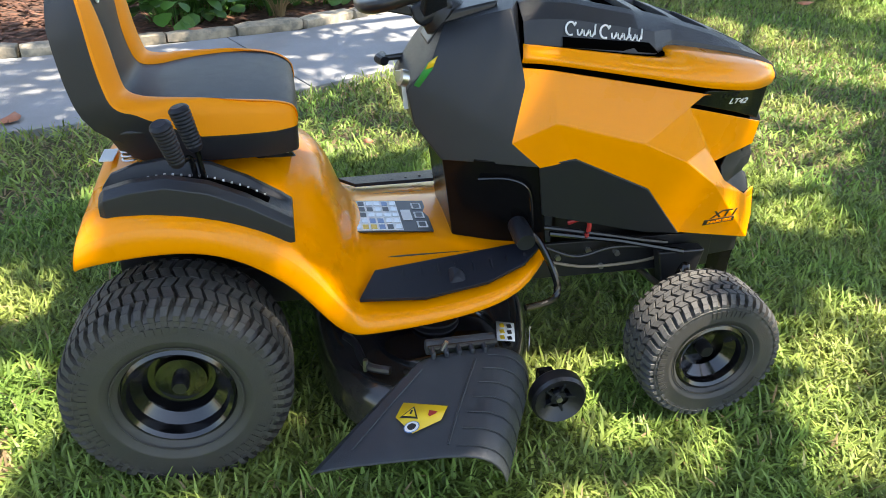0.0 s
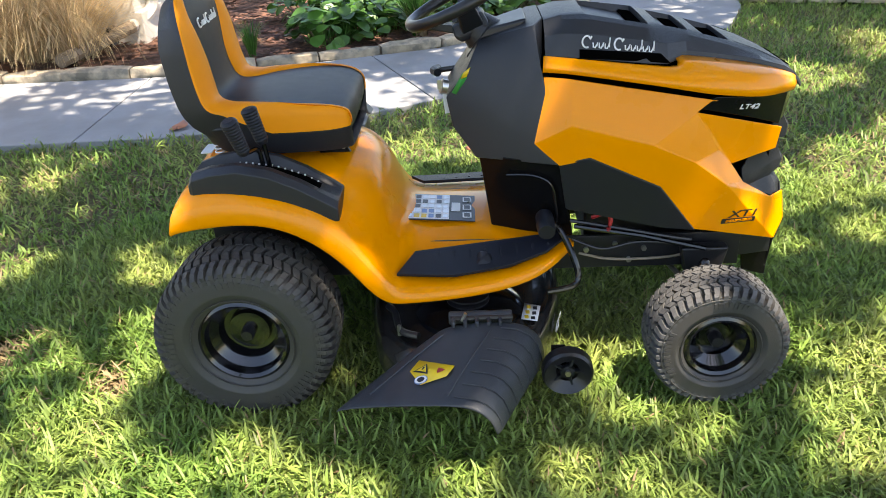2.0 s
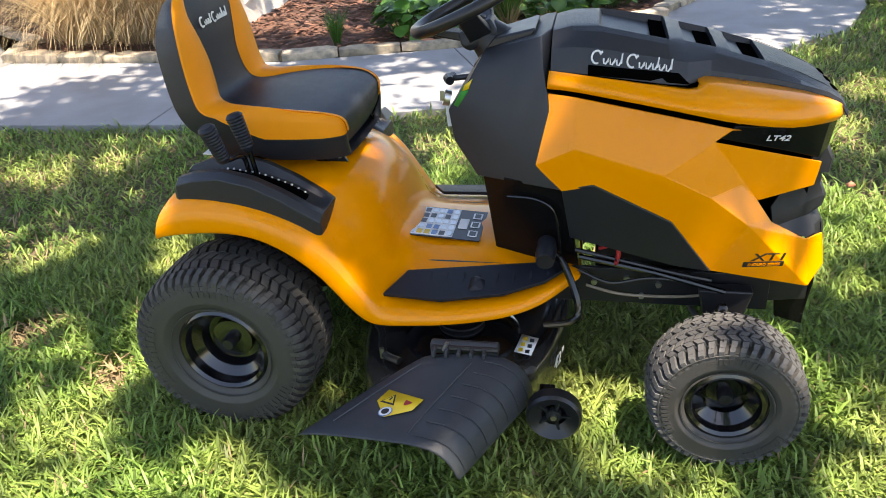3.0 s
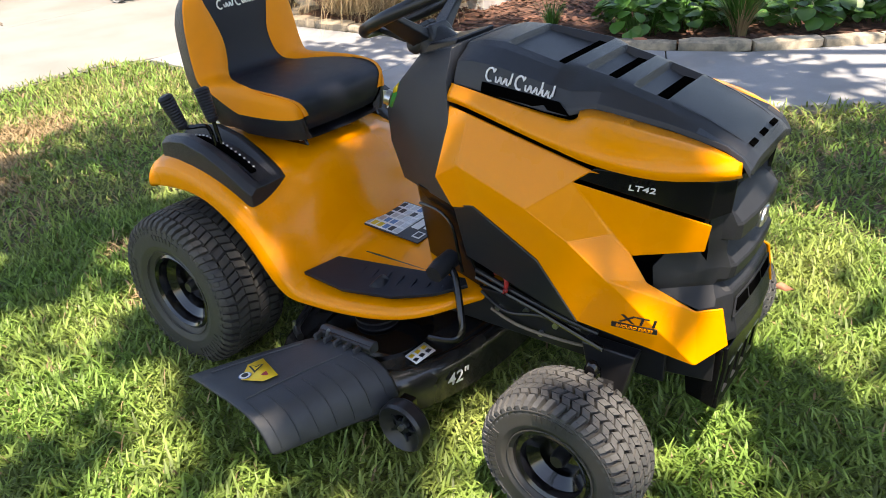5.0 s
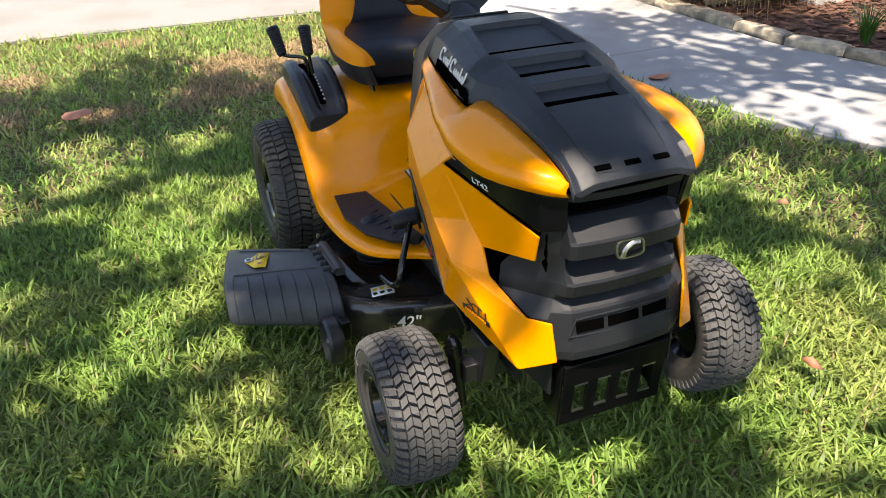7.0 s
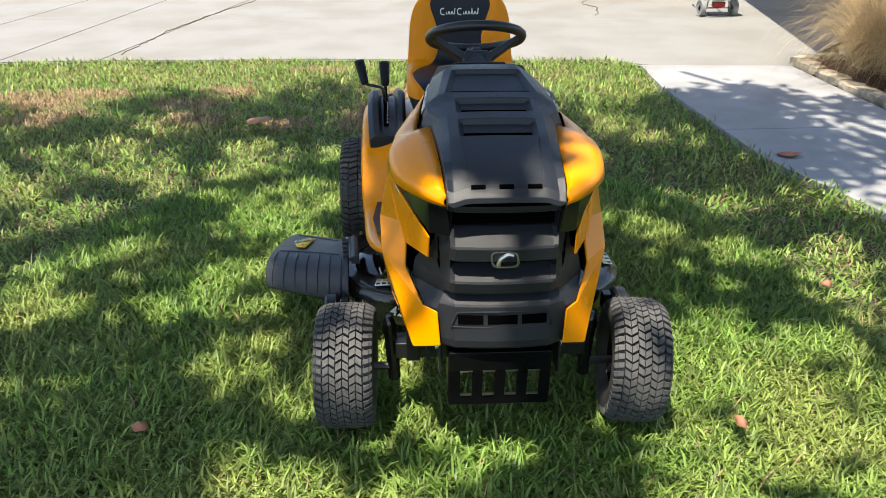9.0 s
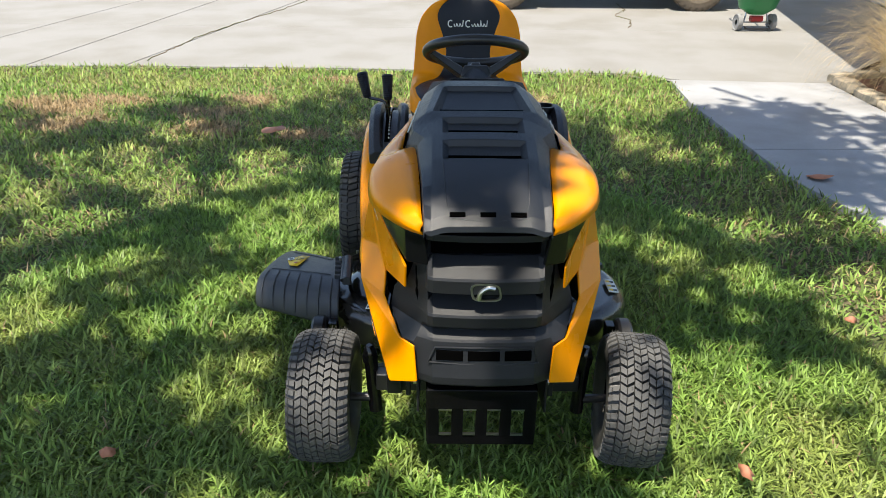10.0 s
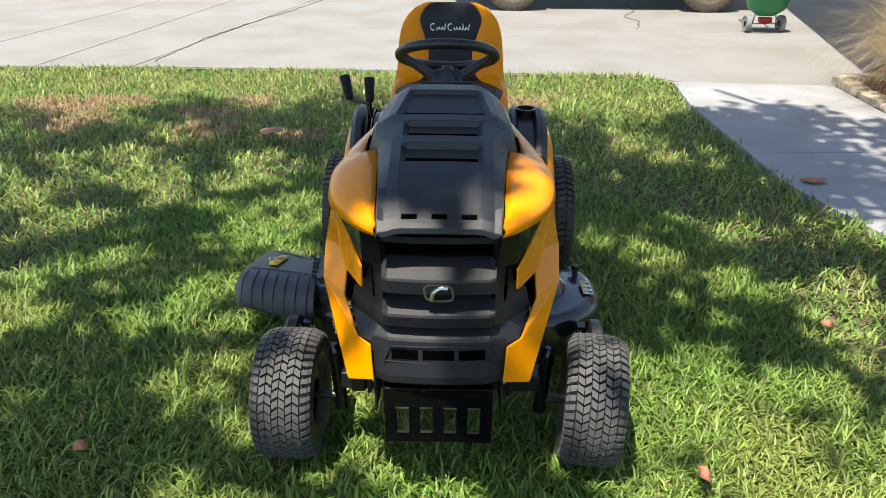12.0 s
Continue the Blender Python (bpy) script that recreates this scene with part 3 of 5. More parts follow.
def steering():
    wheel = new("steering_wheel")
    wheel.parent = tractor
    wheel.matrix_basis = pose(.590, 0, .972, 0, -24, 0) @ Matrix.Diagonal((.89, .89, .95, 1))
    n, m, R = 48, 12, .166
    rings = [[((R + .0165 * math.cos(b)) * math.cos(a), (R + .0165 * math.cos(b)) * math.sin(a), .0165 * math.sin(b)) for b in (2 * math.pi * j / m for j in range(m))] for a in (2 * math.pi * i / n for i in range(n + 1))]
    part("rim", loft(rings, caps=False), BLACK_SATIN, wheel)
    part("hub", hull(both([(-.055, .040, -.050), (.045, .040, -.050), (-.060, .052, -.085), (.050, .052, -.085), (-.045, .045, -.105), (.04, .045, -.105)])), BLACK_MATTE, wheel, bevel=0.008, segs=3)
    for sg in (-1, 1):
        part("spoke", hull([(x, sg * y, z) for x, y, z in ((-.035, .035, -.060), (.035, .035, -.060), (-.035, .040, -.090), (.035, .040, -.090), (-.012, .160, .006), (.040, .156, .006), (-.012, .164, -.010), (.040, .160, -.010))]), BLACK_MATTE, wheel, bevel=0.005)
    part("spoke", hull([(x, y, z) for y0, y1, x, z in ((-.030, .030, -.04, -.058), (-.034, .034, -.04, -.085), (-.020, .020, -.160, .006), (-.020, .020, -.160, -.010)) for y in (y0, y1)]), BLACK_MATTE, wheel, bevel=0.005)
    part("hub_cap", hull(both([(-.05, .022, -.048), (.03, .016, -.048), (-.045, .018, -.036), (.02, .012, -.036)])), BLACK_SATIN, wheel, bevel=0.004)
    part("steering_column", tube([(.74, 0, .80), (.665, 0, .862), (.622, 0, .905)], [.075, .062, .044], 18), BLACK_MATTE, tractor, bevel=0.003)


def fender():
    S = [(-.168, [(0, .50), (.12, .50), (.24, .50), (.30, .50), (.36, .503), (.41, .508), (.428, .512), (.432, .515)]),
         (-.160, [(0, .58), (.12, .58), (.24, .58), (.30, .58), (.36, .58), (.415, .575), (.438, .56), (.444, .522)]),
         (-.125, [(0, .612), (.12, .612), (.24, .612), (.30, .618), (.36, .618), (.415, .61), (.445, .592), (.452, .532)]),
         (-.045, [(0, .615), (.12, .615), (.24, .618), (.30, .636), (.36, .640), (.42, .634), (.450, .618), (.457, .545)]),
         (.07, [(0, .615), (.12, .615), (.24, .618), (.30, .628), (.36, .630), (.42, .624), (.450, .610), (.457, .551)]),
         (.17, [(0, .615), (.12, .615), (.24, .612), (.30, .605), (.36, .602), (.42, .595), (.450, .578), (.457, .518)]),
         (.27, [(0, .605), (.12, .605), (.24, .585), (.30, .552), (.36, .545), (.42, .538), (.450, .518), (.457, .437)]),
         (.325, [(0, .585), (.12, .58), (.24, .545), (.30, .50), (.36, .475), (.42, .462), (.448, .44), (.454, .352)]),
         (.368, [(0, .53), (.12, .52), (.24, .47), (.30, .42), (.36, .40), (.41, .392), (.444, .375), (.450, .308)]),
         (.40, [(0, .42), (.12, .41), (.24, .38), (.30, .355), (.36, .345), (.40, .342), (.438, .336), (.446, .300)]),
         (.44, [(0, .378), (.12, .377), (.22, .360), (.28, .344), (.36, .338), (.40, .336), (.434, .330), (.442, .300)]),
         (.55, [(0, .377), (.12, .376), (.22, .360), (.28, .347), (.36, .340), (.40, .338), (.430, .332), (.437, .304)]),
         (.70, [(0, .376), (.12, .375), (.22, .362), (.28, .355), (.34, .350), (.385, .350), (.412, .345), (.420, .320)]),
         (.80, [(0, .375), (.10, .374), (.18, .366), (.24, .364), (.29, .363), (.33, .363), (.352, .358), (.360, .335)]),
         (.865, [(0, .374), (.08, .374), (.14, .370), (.18, .370), (.21, .370), (.235, .370), (.252, .366), (.258, .345)]),
         (.890, [(0, .350), (.07, .35), (.12, .35), (.15, .35), (.175, .35), (.195, .35), (.207, .35), (.212, .340)])]
    # the wheel arches draw in and drop towards their outer edge
    S = [(x, [(y - .052 * min(1, y / .42) ** 2, z - .030 * min(1, y / .40)) for y, z in half]) for x, half in S]
    rows = [[(x, -y, z) for y, z in half[:0:-1]] + [(x, y, z) for y, z in half] for x, half in S]
    part("fender", grid_bm(rows), YELLOW, tractor, "glossy yellow fender and footwell moulding", solid=0.012, subsurf=2)
    # footrest pads
    for s in (1, -1):
        pts = [(.400, .338, .319), (.446, .246, .337), (.838, .206, .362), (.858, .226, .358), (.80, .288, .348), (.70, .330, .331), (.55, .350, .317)]
        bm = faces_bm([(x, s * y, z + .007) for x, y, z in pts], [tuple(range(len(pts)))])
        pad = part("foot_pad", bm, VINYL, tractor, "black ribbed rubber footrest pad", solid=-0.010, bevel=0.0015)
        for k in range(9):
            x = .47 + k * .042
            yo = interp(x, [(.400, .328), (.55, .340), (.70, .320), (.80, .278), (.85, .22)])
            zz = interp(x, [(.400, .323), (.55, .322), (.70, .337), (.80, .353), (.85, .364)])
            zi = interp(x, [(.446, .338), (.838, .363)]) + .004
            part("rib", hull([(x + d, s * y, z + e) for d in (-.003, .003) for y, z in ((.258, zi), (yo, zz)) for e in (.002, .0095)]), VINYL, pad)
    part("rear_label", box_bm(-.128, -.075, .6085, .030, .070, .003), WHITE, tractor, "small white and blue printed label")
    # pictogram label on the tunnel
    lab = part("warning_label", box_bm(.511, -.021, .381, .205, .178, .003), BLACK_SATIN, tractor, "grey label with rows of small pictograms")
    part("label_field", box_bm(.475, -.021, .3832, .125, .168, .0015), WHITE, lab)
    lab.location, lab.rotation_euler.y = (-.0267, 0, .0340), .07
    rng = random.Random(4)
    for i in range(6):
        for j in range(5):
            part("pictogram", box_bm(.475 - .052 + .0208 * i, -.021 - .067 + .0335 * j, .3845, .015, .023, .001), rng.choice([BLACK_SATIN, STEEL, STEEL, LABEL_Y, BLUE_PRINT, BLUE_PRINT]), lab)
    for j in range(3):
        part("pictogram", box_bm(.59, -.075 + .054 * j, .3838, .026, .034, .001), WHITE, lab)
        part("pictogram", box_bm(.59, -.075 + .054 * j, .3845, .017, .024, .001), BLACK_SATIN, lab)
    part("pictogram", box_bm(.557, -.021, .3838, .026, .06, .001), WHITE, lab)


def trays():
    for s in (-1, 1):
        st = [(-.102, .255, .350, .585, .622), (-.088, .242, .362, .58, .640), (-.04, .234, .370, .58, .656), (.03, .228, .374, .57, .664), (.11, .226, .374, .56, .646), (.18, .226, .372, .53, .612), (.245, .226, .368, .505, .570), (.270, .230, .362, .505, .552)]
        rings = []
        for x, y0, y1, z0, z1 in st:
            dp = interp(x, [(.03, .030), (.11, .024), (.18, .016), (.25, .010)])
            ym = [(y0, z0), (y0, z1 - .008), (y0 + .012, z1), (y0 + .028, z1), (y0 + .040, z1 - dp), (y1 - .052, z1 - dp), (y1 - .040, z1), (y1 - .018, z1), (y1, z1 - .014), (y1, z0)]
            if x < -.09 or x > .25:
                ym = [(y, min(z1, z) if i in (0, 1, 8, 9) else z1) for i, (y, z) in enumerate(ym)]
            rings.append([(x, s * y, z) for y, z in ym])
        tray = part("fender_tray", loft(rings), BLACK_MATTE, tractor, "black plastic lever console" if s < 0 else "black plastic tray with a round cup holder", bevel=0.004)
        if s < 0:
            # a near-black tube gives the lever channel its shade
            pts = [(x, -.302, interp(x, [(t[0], t[4]) for t in st]) - interp(x, [(.03, .027), (.11, .021), (.18, .013), (.25, .009)])) for x in np.linspace(-.07, .22, 20)]
            part("lever_slot", tube(pts, .010, 6), VOID_SHADE, tray)
            for x in np.linspace(-.01, .215, 15):
                z = interp(x, [(t[0], t[4]) for t in st]) - interp(x, [(.03, .027), (.11, .021), (.18, .013), (.25, .009)])
                part("notch_mark", box_bm(x, -.296, z + .010, .004, .005, .004), SILVER, tray)
            for name, shaft, grip in (("cutting_height_lever", [(.085, -.308, .620), (.082, -.310, .665), (.078, -.322, .690), (.068, -.366, .698), (.066, -.382, .704)], [(.066, -.383, .700), (.046, -.405, .793)]),
                                      ("deck_lever", [(.100, -.298, .620), (.095, -.302, .67), (.092, -.304, .702)], [(.092, -.304, .698), (.068, -.306, .791)])):
                lv = part(name, tube(smooth_path(shaft), .006, 8), BLACK_GLOSS, tractor)
                a, b = Vector(grip[0]), Vector(grip[1])
                prof = [.011, .014] + [.0155 + .00022 * k + (.0013 if k % 2 else 0) for k in range(22)] + [.0195, .014]
                part("grip", tube([a + (b - a) * k / 25 for k in range(26)], prof, 12), VINYL, lv, "black moulded rubber grip")
        else:
            cup = part("cup_rim", lathe([(.044, 0), (.044, .006), (.035, .006), (.034, -.03)], 28), BLACK_MATTE, tray)
            cup.matrix_basis = pose(.00, .300, .655, 90, 0, 0)


hood()
front()
console()
steering()
fender()
trays()


def seat():
    s = new("seat")
    s.parent = tractor
    tagged(s, "black and yellow vinyl tractor seat")
    # centre line of the upholstery's face, with half widths of the seat and of its dark middle
    line = [(.276, .650, .140, .134), (.290, .680, .156, .150), (.294, .714, .170, .163), (.284, .740, .188, .178), (.246, .756, .208, .196), (.186, .762, .217, .203), (.116, .765, .220, .186), (.036, .762, .220, .158), (-.024, .758, .218, .128),
            (-.060, .768, .214, .106), (-.074, .805, .210, .090), (-.083, .860, .206, .086), (-.090, .922, .199, .103), (-.100, .980, .180, .120), (-.113, 1.022, .142, .100), (-.122, 1.042, .100, .070)]
    pts = smooth_path([(a, 0, b) for a, b, _, _ in line], 4)
    wid = smooth_path([(c, d, 0) for _, _, c, d in line], 4)
    n = len(pts)
    insert, left, right, shell = [], [], [], []
    for i, p in enumerate(pts):
        d = (pts[min(i + 1, n - 1)] - pts[max(i - 1, 0)]).normalized()
        nrm = Vector((d.z, 0, -d.x))
        w, k = wid[i].x, wid[i].y
        t = i / (n - 1)
        bol = .001 + .010 * math.sin(math.pi * t) ** .6 * min(1, max(0, t - .25) / .3)
        back = min(1, max(0, (t - .42) / .12))
        # the cushion's sides hang straight down, those of the backrest run to the rear
        side = nrm.lerp(Vector((0, 0, 1)), 1 - back).normalized()
        drop = (1 - back) * max(.003, p.z - .695) + back * .010
        thick = (1 - back) * max(.008, p.z - .633) + back * (.082 - .04 * max(0, t - .8) / .2)

        def at(y, h):
            q = p + nrm * h
            return (q.x, y, q.z)

        def down(y, h):
            q = p + side * h
            return (q.x, y, q.z)

        insert.append([at(y, .004 * (1 - (y / k) ** 2) - .002) for y in np.linspace(-k, k, 9)])
        for store, sg in ((left, 1), (right, -1)):
            store.append([at(sg * y, h) for y, h in ((k - .001, -.004), (k + .003, .002), (k + (w - k) * .35, bol), (w - .020, bol * .75), (w - .007, -.002))] + [down(sg * y, h) for y, h in ((w - .001, -drop * .4), (w, -drop))])
        shell.append([down(sg * y, h) for sg, y, h in [(-1, w - .001, .001 - drop), (-1, w - .002, -drop - .012), (-1, w - .02, -thick), (-1, w * .5, -thick - .004), (1, 0, -thick - .006), (1, w * .5, -thick - .004), (1, w - .02, -thick), (1, w - .002, -drop - .012), (1, w - .001, .001 - drop)]])
    part("seat_insert", grid_bm(insert), VINYL, s, "black vinyl centre panel", angle=60)
    first = next(i for i, p in enumerate(pts) if p.z > .697)
    part("bolster", grid_bm(left[first:]), VINYL_Y, s, "yellow vinyl bolster", angle=60)
    part("bolster", grid_bm(right[first:]), VINYL_Y, s, "yellow vinyl bolster", angle=60)
    part("seat_shell", grid_bm(shell), BLACK_MATTE, s, "black plastic seat shell", angle=60)
    part("seat_pan", hull(both([(.270, .150, .700), (.250, .190, .705), (-.05, .212, .71), (-.10, .19, .70), (.250, .13, .650), (.226, .170, .636), (-.03, .190, .632), (-.08, .160, .640), (.252, .11, .650)])), BLACK_MATTE, s, "black plastic seat pan", bevel=.012, segs=3)
    part("seat_base", hull(both([(.0, .10, .676), (.20, .10, .676), (.22, .11, .615), (-.02, .11, .615)])), BLACK_SATIN, s, bevel=0.004)
    for y in (-.15, .15):
        part("seat_slide", box_bm(.14, y, .655, .27, .016, .022), BLACK_GLOSS, s, bevel=0.002)
        part("seat_bracket", hull([(x, y + d, z) for x, z in ((.17, .655), (.26, .655), (.285, .612), (.20, .612)) for d in (-.004, .004)]), BLACK_GLOSS, s, bevel=0.002)
        part("seat_bracket", hull([(x, y + d, z) for x, z in ((-.01, .66), (.03, .66), (.06, .615), (-.02, .615)) for d in (-.004, .004)]), BLACK_GLOSS, s, bevel=0.002)
        for x in (.225, .265):
            part("seat_bolt", disc((x, y * 1.05, .632), (0, math.copysign(1, y), 0), .008, .008, 6), STEEL, s)
    part("adjuster_lever", tube(smooth_path([(.10, -.165, .645), (.20, -.178, .642), (.235, -.185, .640)]), .006, 8), BLACK_GLOSS, s)
    # stitched word mark on the backrest, as plain strokes
    def on_back(y, z):
        return (-.0915 - .17 * (z - .952), y, z)

    for y0, humps in ((-.080, 3), (-.012, 5)):
        arc = [on_back(y0 + .011 + .010 * math.cos(a), .953 + .012 * math.sin(a)) for a in np.linspace(1.0, 5.3, 10)]
        wave = []
        for k in range(humps):
            c = y0 + .024 + .0125 * k
            wave += [on_back(c, .952), on_back(c + .003, .943), on_back(c + .008, .944), on_back(c + .0105, .966 if k in (2, 4) else .955)]
        part("stitched_mark", tube(arc, .0024, 5), WHITE, s)
        part("stitched_mark", tube(wave, .0021, 5), WHITE, s)
    # springs behind
    for y in (-.10, -.16):
        coil = [(-.065 + .017 * math.cos(a), y + .017 * math.sin(a), .625 + a * .0016) for a in np.linspace(0, 8 * math.pi, 64)]
        part("spring", tube(coil, .0022, 6), STEEL, s)


def lettering(name, text, size, at, mat, label=""):
    c = bpy.data.curves.new(name, "FONT")
    c.body, c.size, c.extrude, c.align_x, c.align_y = text, size, 0.0006, "CENTER", "CENTER"
    c.shear, c.offset = 0.15, size * .012
    ob = new(name, c)
    dg = bpy.context.evaluated_depsgraph_get()
    me = bpy.data.meshes.new_from_object(ob.evaluated_get(dg))
    bpy.data.objects.remove(ob)
    bpy.data.curves.remove(c)
    me.materials.clear()
    me.materials.append(mat)
    out = new(name, me)
    out.matrix_basis = at
    out.parent = tractor
    if label:
        tagged(out, label)
    return out


def facing(place, right, up):
    """A pose whose x runs along right and y along up."""
    r = Vector(right).normalized()
    n = r.cross(Vector(up)).normalized()
    u = n.cross(r)
    m = Matrix((r, u, n)).transposed().to_4x4()
    return Matrix.Translation(Vector(place) + n * 0.0015) @ m


def tyre_profile(r, w, rim):
    h = w / 2
    return [(rim, -h * .62), (rim + .006, -h * .80), (rim + (r - rim) * .30, -h * .97), (rim + (r - rim) * .34, -h * .985), (rim + (r - rim) * .38, -h * .97), (rim + (r - rim) * .55, -h), (rim + (r - rim) * .78, -h * .95), (r - .017, -h * .84), (r - .013, -h * .6), (r - .011, 0),
            (r - .013, h * .6), (r - .017, h * .84), (rim + (r - rim) * .78, h * .95), (rim + (r - rim) * .55, h), (rim + (r - rim) * .30, h * .97), (rim + .006, h * .80), (rim, h * .62)]


def tread(r, w, count, rows):
    """Chevron blocks proud of the tyre's crown, and long bars over its shoulders."""
    h = w / 2
    verts, faces = [], []

    def block(corners, lift):
        base = len(verts)
        m = len(corners)
        ca, cy = sum(c[0] for c in corners) / m, sum(c[1] for c in corners) / m
        for a, y, rr in corners:
            verts.append(((rr - .014) * math.cos(a), y, (rr - .014) * math.sin(a)))
        for a, y, rr in corners:
            a, y = ca + (a - ca) * .90, cy + (y - cy) * .92
            verts.append(((rr + lift) * math.cos(a), y, (rr + lift) * math.sin(a)))
        faces.append(tuple(base + m + k for k in range(m)))
        for k in range(m):
            faces.append((base + k, base + (k + 1) % m, base + m + (k + 1) % m, base + m + k))

    step = 2 * math.pi / count
    rc = lambda y: r - .006 - .006 * (abs(y) / h) ** 2
    for i in range(count):
        a0 = step * i
        for j in range(rows):
            y0, y1 = -h * .66 + 2 * h * .66 * j / rows + .0005, -h * .66 + 2 * h * .66 * (j + 1) / rows - .0005
            sk, ln = step * .42, step * .80
            shift = step * .5 * (j // 2 % 2) + step * .06 * math.sin(7.3 * i + 2.1 * j)
            p, q = a0 + shift + sk * (j % 2), a0 + shift + sk * ((j + 1) % 2)
            block([(p, y0, rc(y0)), (q, y1, rc(y1)), (q + ln, y1, rc(y1)), (p + ln, y0, rc(y0))], .009)
        for sg in (-1, 1):
            o = a0 + step * .25
            ys = (sg * h * .68, sg * h * .88, sg * h * .985)
            rs = (r - .009, r - .016, r - .13 * r)
            for k in range(2):
                tw = step * .16 * k
                c = [(o + tw, ys[k], rs[k]), (o + step * .62 + tw, ys[k], rs[k]), (o + step * .58 + tw + step * .16, ys[k + 1], rs[k + 1]), (o + tw + step * .18, ys[k + 1], rs[k + 1])]
                block(c if sg < 0 else c[::-1], .009)
    # moulding nibs left on the rubber
    rng = random.Random(count)
    for _ in range(240 if rows == 6 else 0):
        a, y = rng.uniform(0, 6.28), rng.uniform(-h * .75, h * .75)
        b, rr = len(verts), rc(y) + .006
        verts.extend([(rr * math.cos(a + da), y + dy, rr * math.sin(a + da)) for da, dy in ((-.004, -.0006), (.004, -.0006), (0, .0009))])
        verts.append(((rr + .013) * math.cos(a + rng.uniform(-.02, .02)), y + rng.uniform(-.004, .004), (rr + .013) * math.sin(a)))
        faces.extend([(b, b + 1, b + 3), (b + 1, b + 2, b + 3), (b + 2, b, b + 3)])
    return faces_bm(verts, faces)


def sidewall_marking(r, w, rim):
    """Raised characters too small to read, as plain bars round the sidewall."""
    bms = []
    rng = random.Random(3)
    rr = rim + (r - rim) * .56
    for start, n in ((.5, 9), (2.6, 12), (4.5, 8)):
        for k in range(n):
            a = start + k * .085
            bm = box_bm(rr, -w / 2 - .0002, 0, .016, .0022, .006 + .004 * rng.random())
            bmesh.ops.rotate(bm, matrix=Matrix.Rotation(a, 3, "Y"), verts=bm.verts)
            bms.append(bm)
    return join(*bms)


def wheel(name, r, w, rim, count, rows, deep, at, turn=0, side=-1, rubber=None, lean=0):
    wh = new(name)
    wh.parent = tractor
    wh.matrix_basis = pose(*at, lean, 0, turn) @ pose(0, 0, 0, 0, 0, 180 if side > 0 else 0)
    tagged(wh, "black turf tyre on a glossy black steel rim")
    part("tyre", lathe(tyre_profile(r, w, rim), 72), RUBBER, wh, "black rubber turf tyre", angle=40)
    tagged(part("tread", tread(r, w, count, rows), rubber or TREAD, wh, "moulded zigzag tread blocks", angle=30), kind="stuff")
    tagged(part("sidewall_marking", sidewall_marking(r, w, rim), RUBBER, wh), kind="stuff")
    for f in (.16, .72):
        q = rim + (r - rim) * f
        yy = -w / 2 * (.915 if f < .5 else .965)
        part("sidewall_ring", lathe([(q - .002, yy), (q - .001, yy - .0025), (q + .001, yy - .0025), (q + .002, yy)], 64), RUBBER, wh)
    h = w / 2
    rm = part("rim", lathe([(rim + .003, -h * .70), (rim + .006, -h * .80), (rim - .002, -h * .84), (rim - .010, -h * .78), (rim - .014, -h * .55), (rim - .035, -h + deep * .72), (rim * .62, -h + deep), (rim * .50, -h + deep * 1.02), (rim * .47, -h + deep * .86), (rim * .30, -h + deep * .84), (.012, -h + deep * .84), (.012, h * .3), (rim - .01, h * .4), (rim + .003, h * .7)], 48), GLOSS_RIM, wh, "glossy black painted wheel rim", angle=25)
    part("hub_cap", lathe([(.001, -h + deep * .80 - .026), (.014, -h + deep * .80 - .026), (.018, -h + deep * .80 - .018), (.019, -h + deep * .9)], 20), BLACK_SATIN, rm)
    part("valve", tube([(rim * .7, -h + deep * .9, .03), (rim * .72, -h + deep * .9 - .03, .03)], .004, 8), BLACK_MATTE, rm)
    return wh


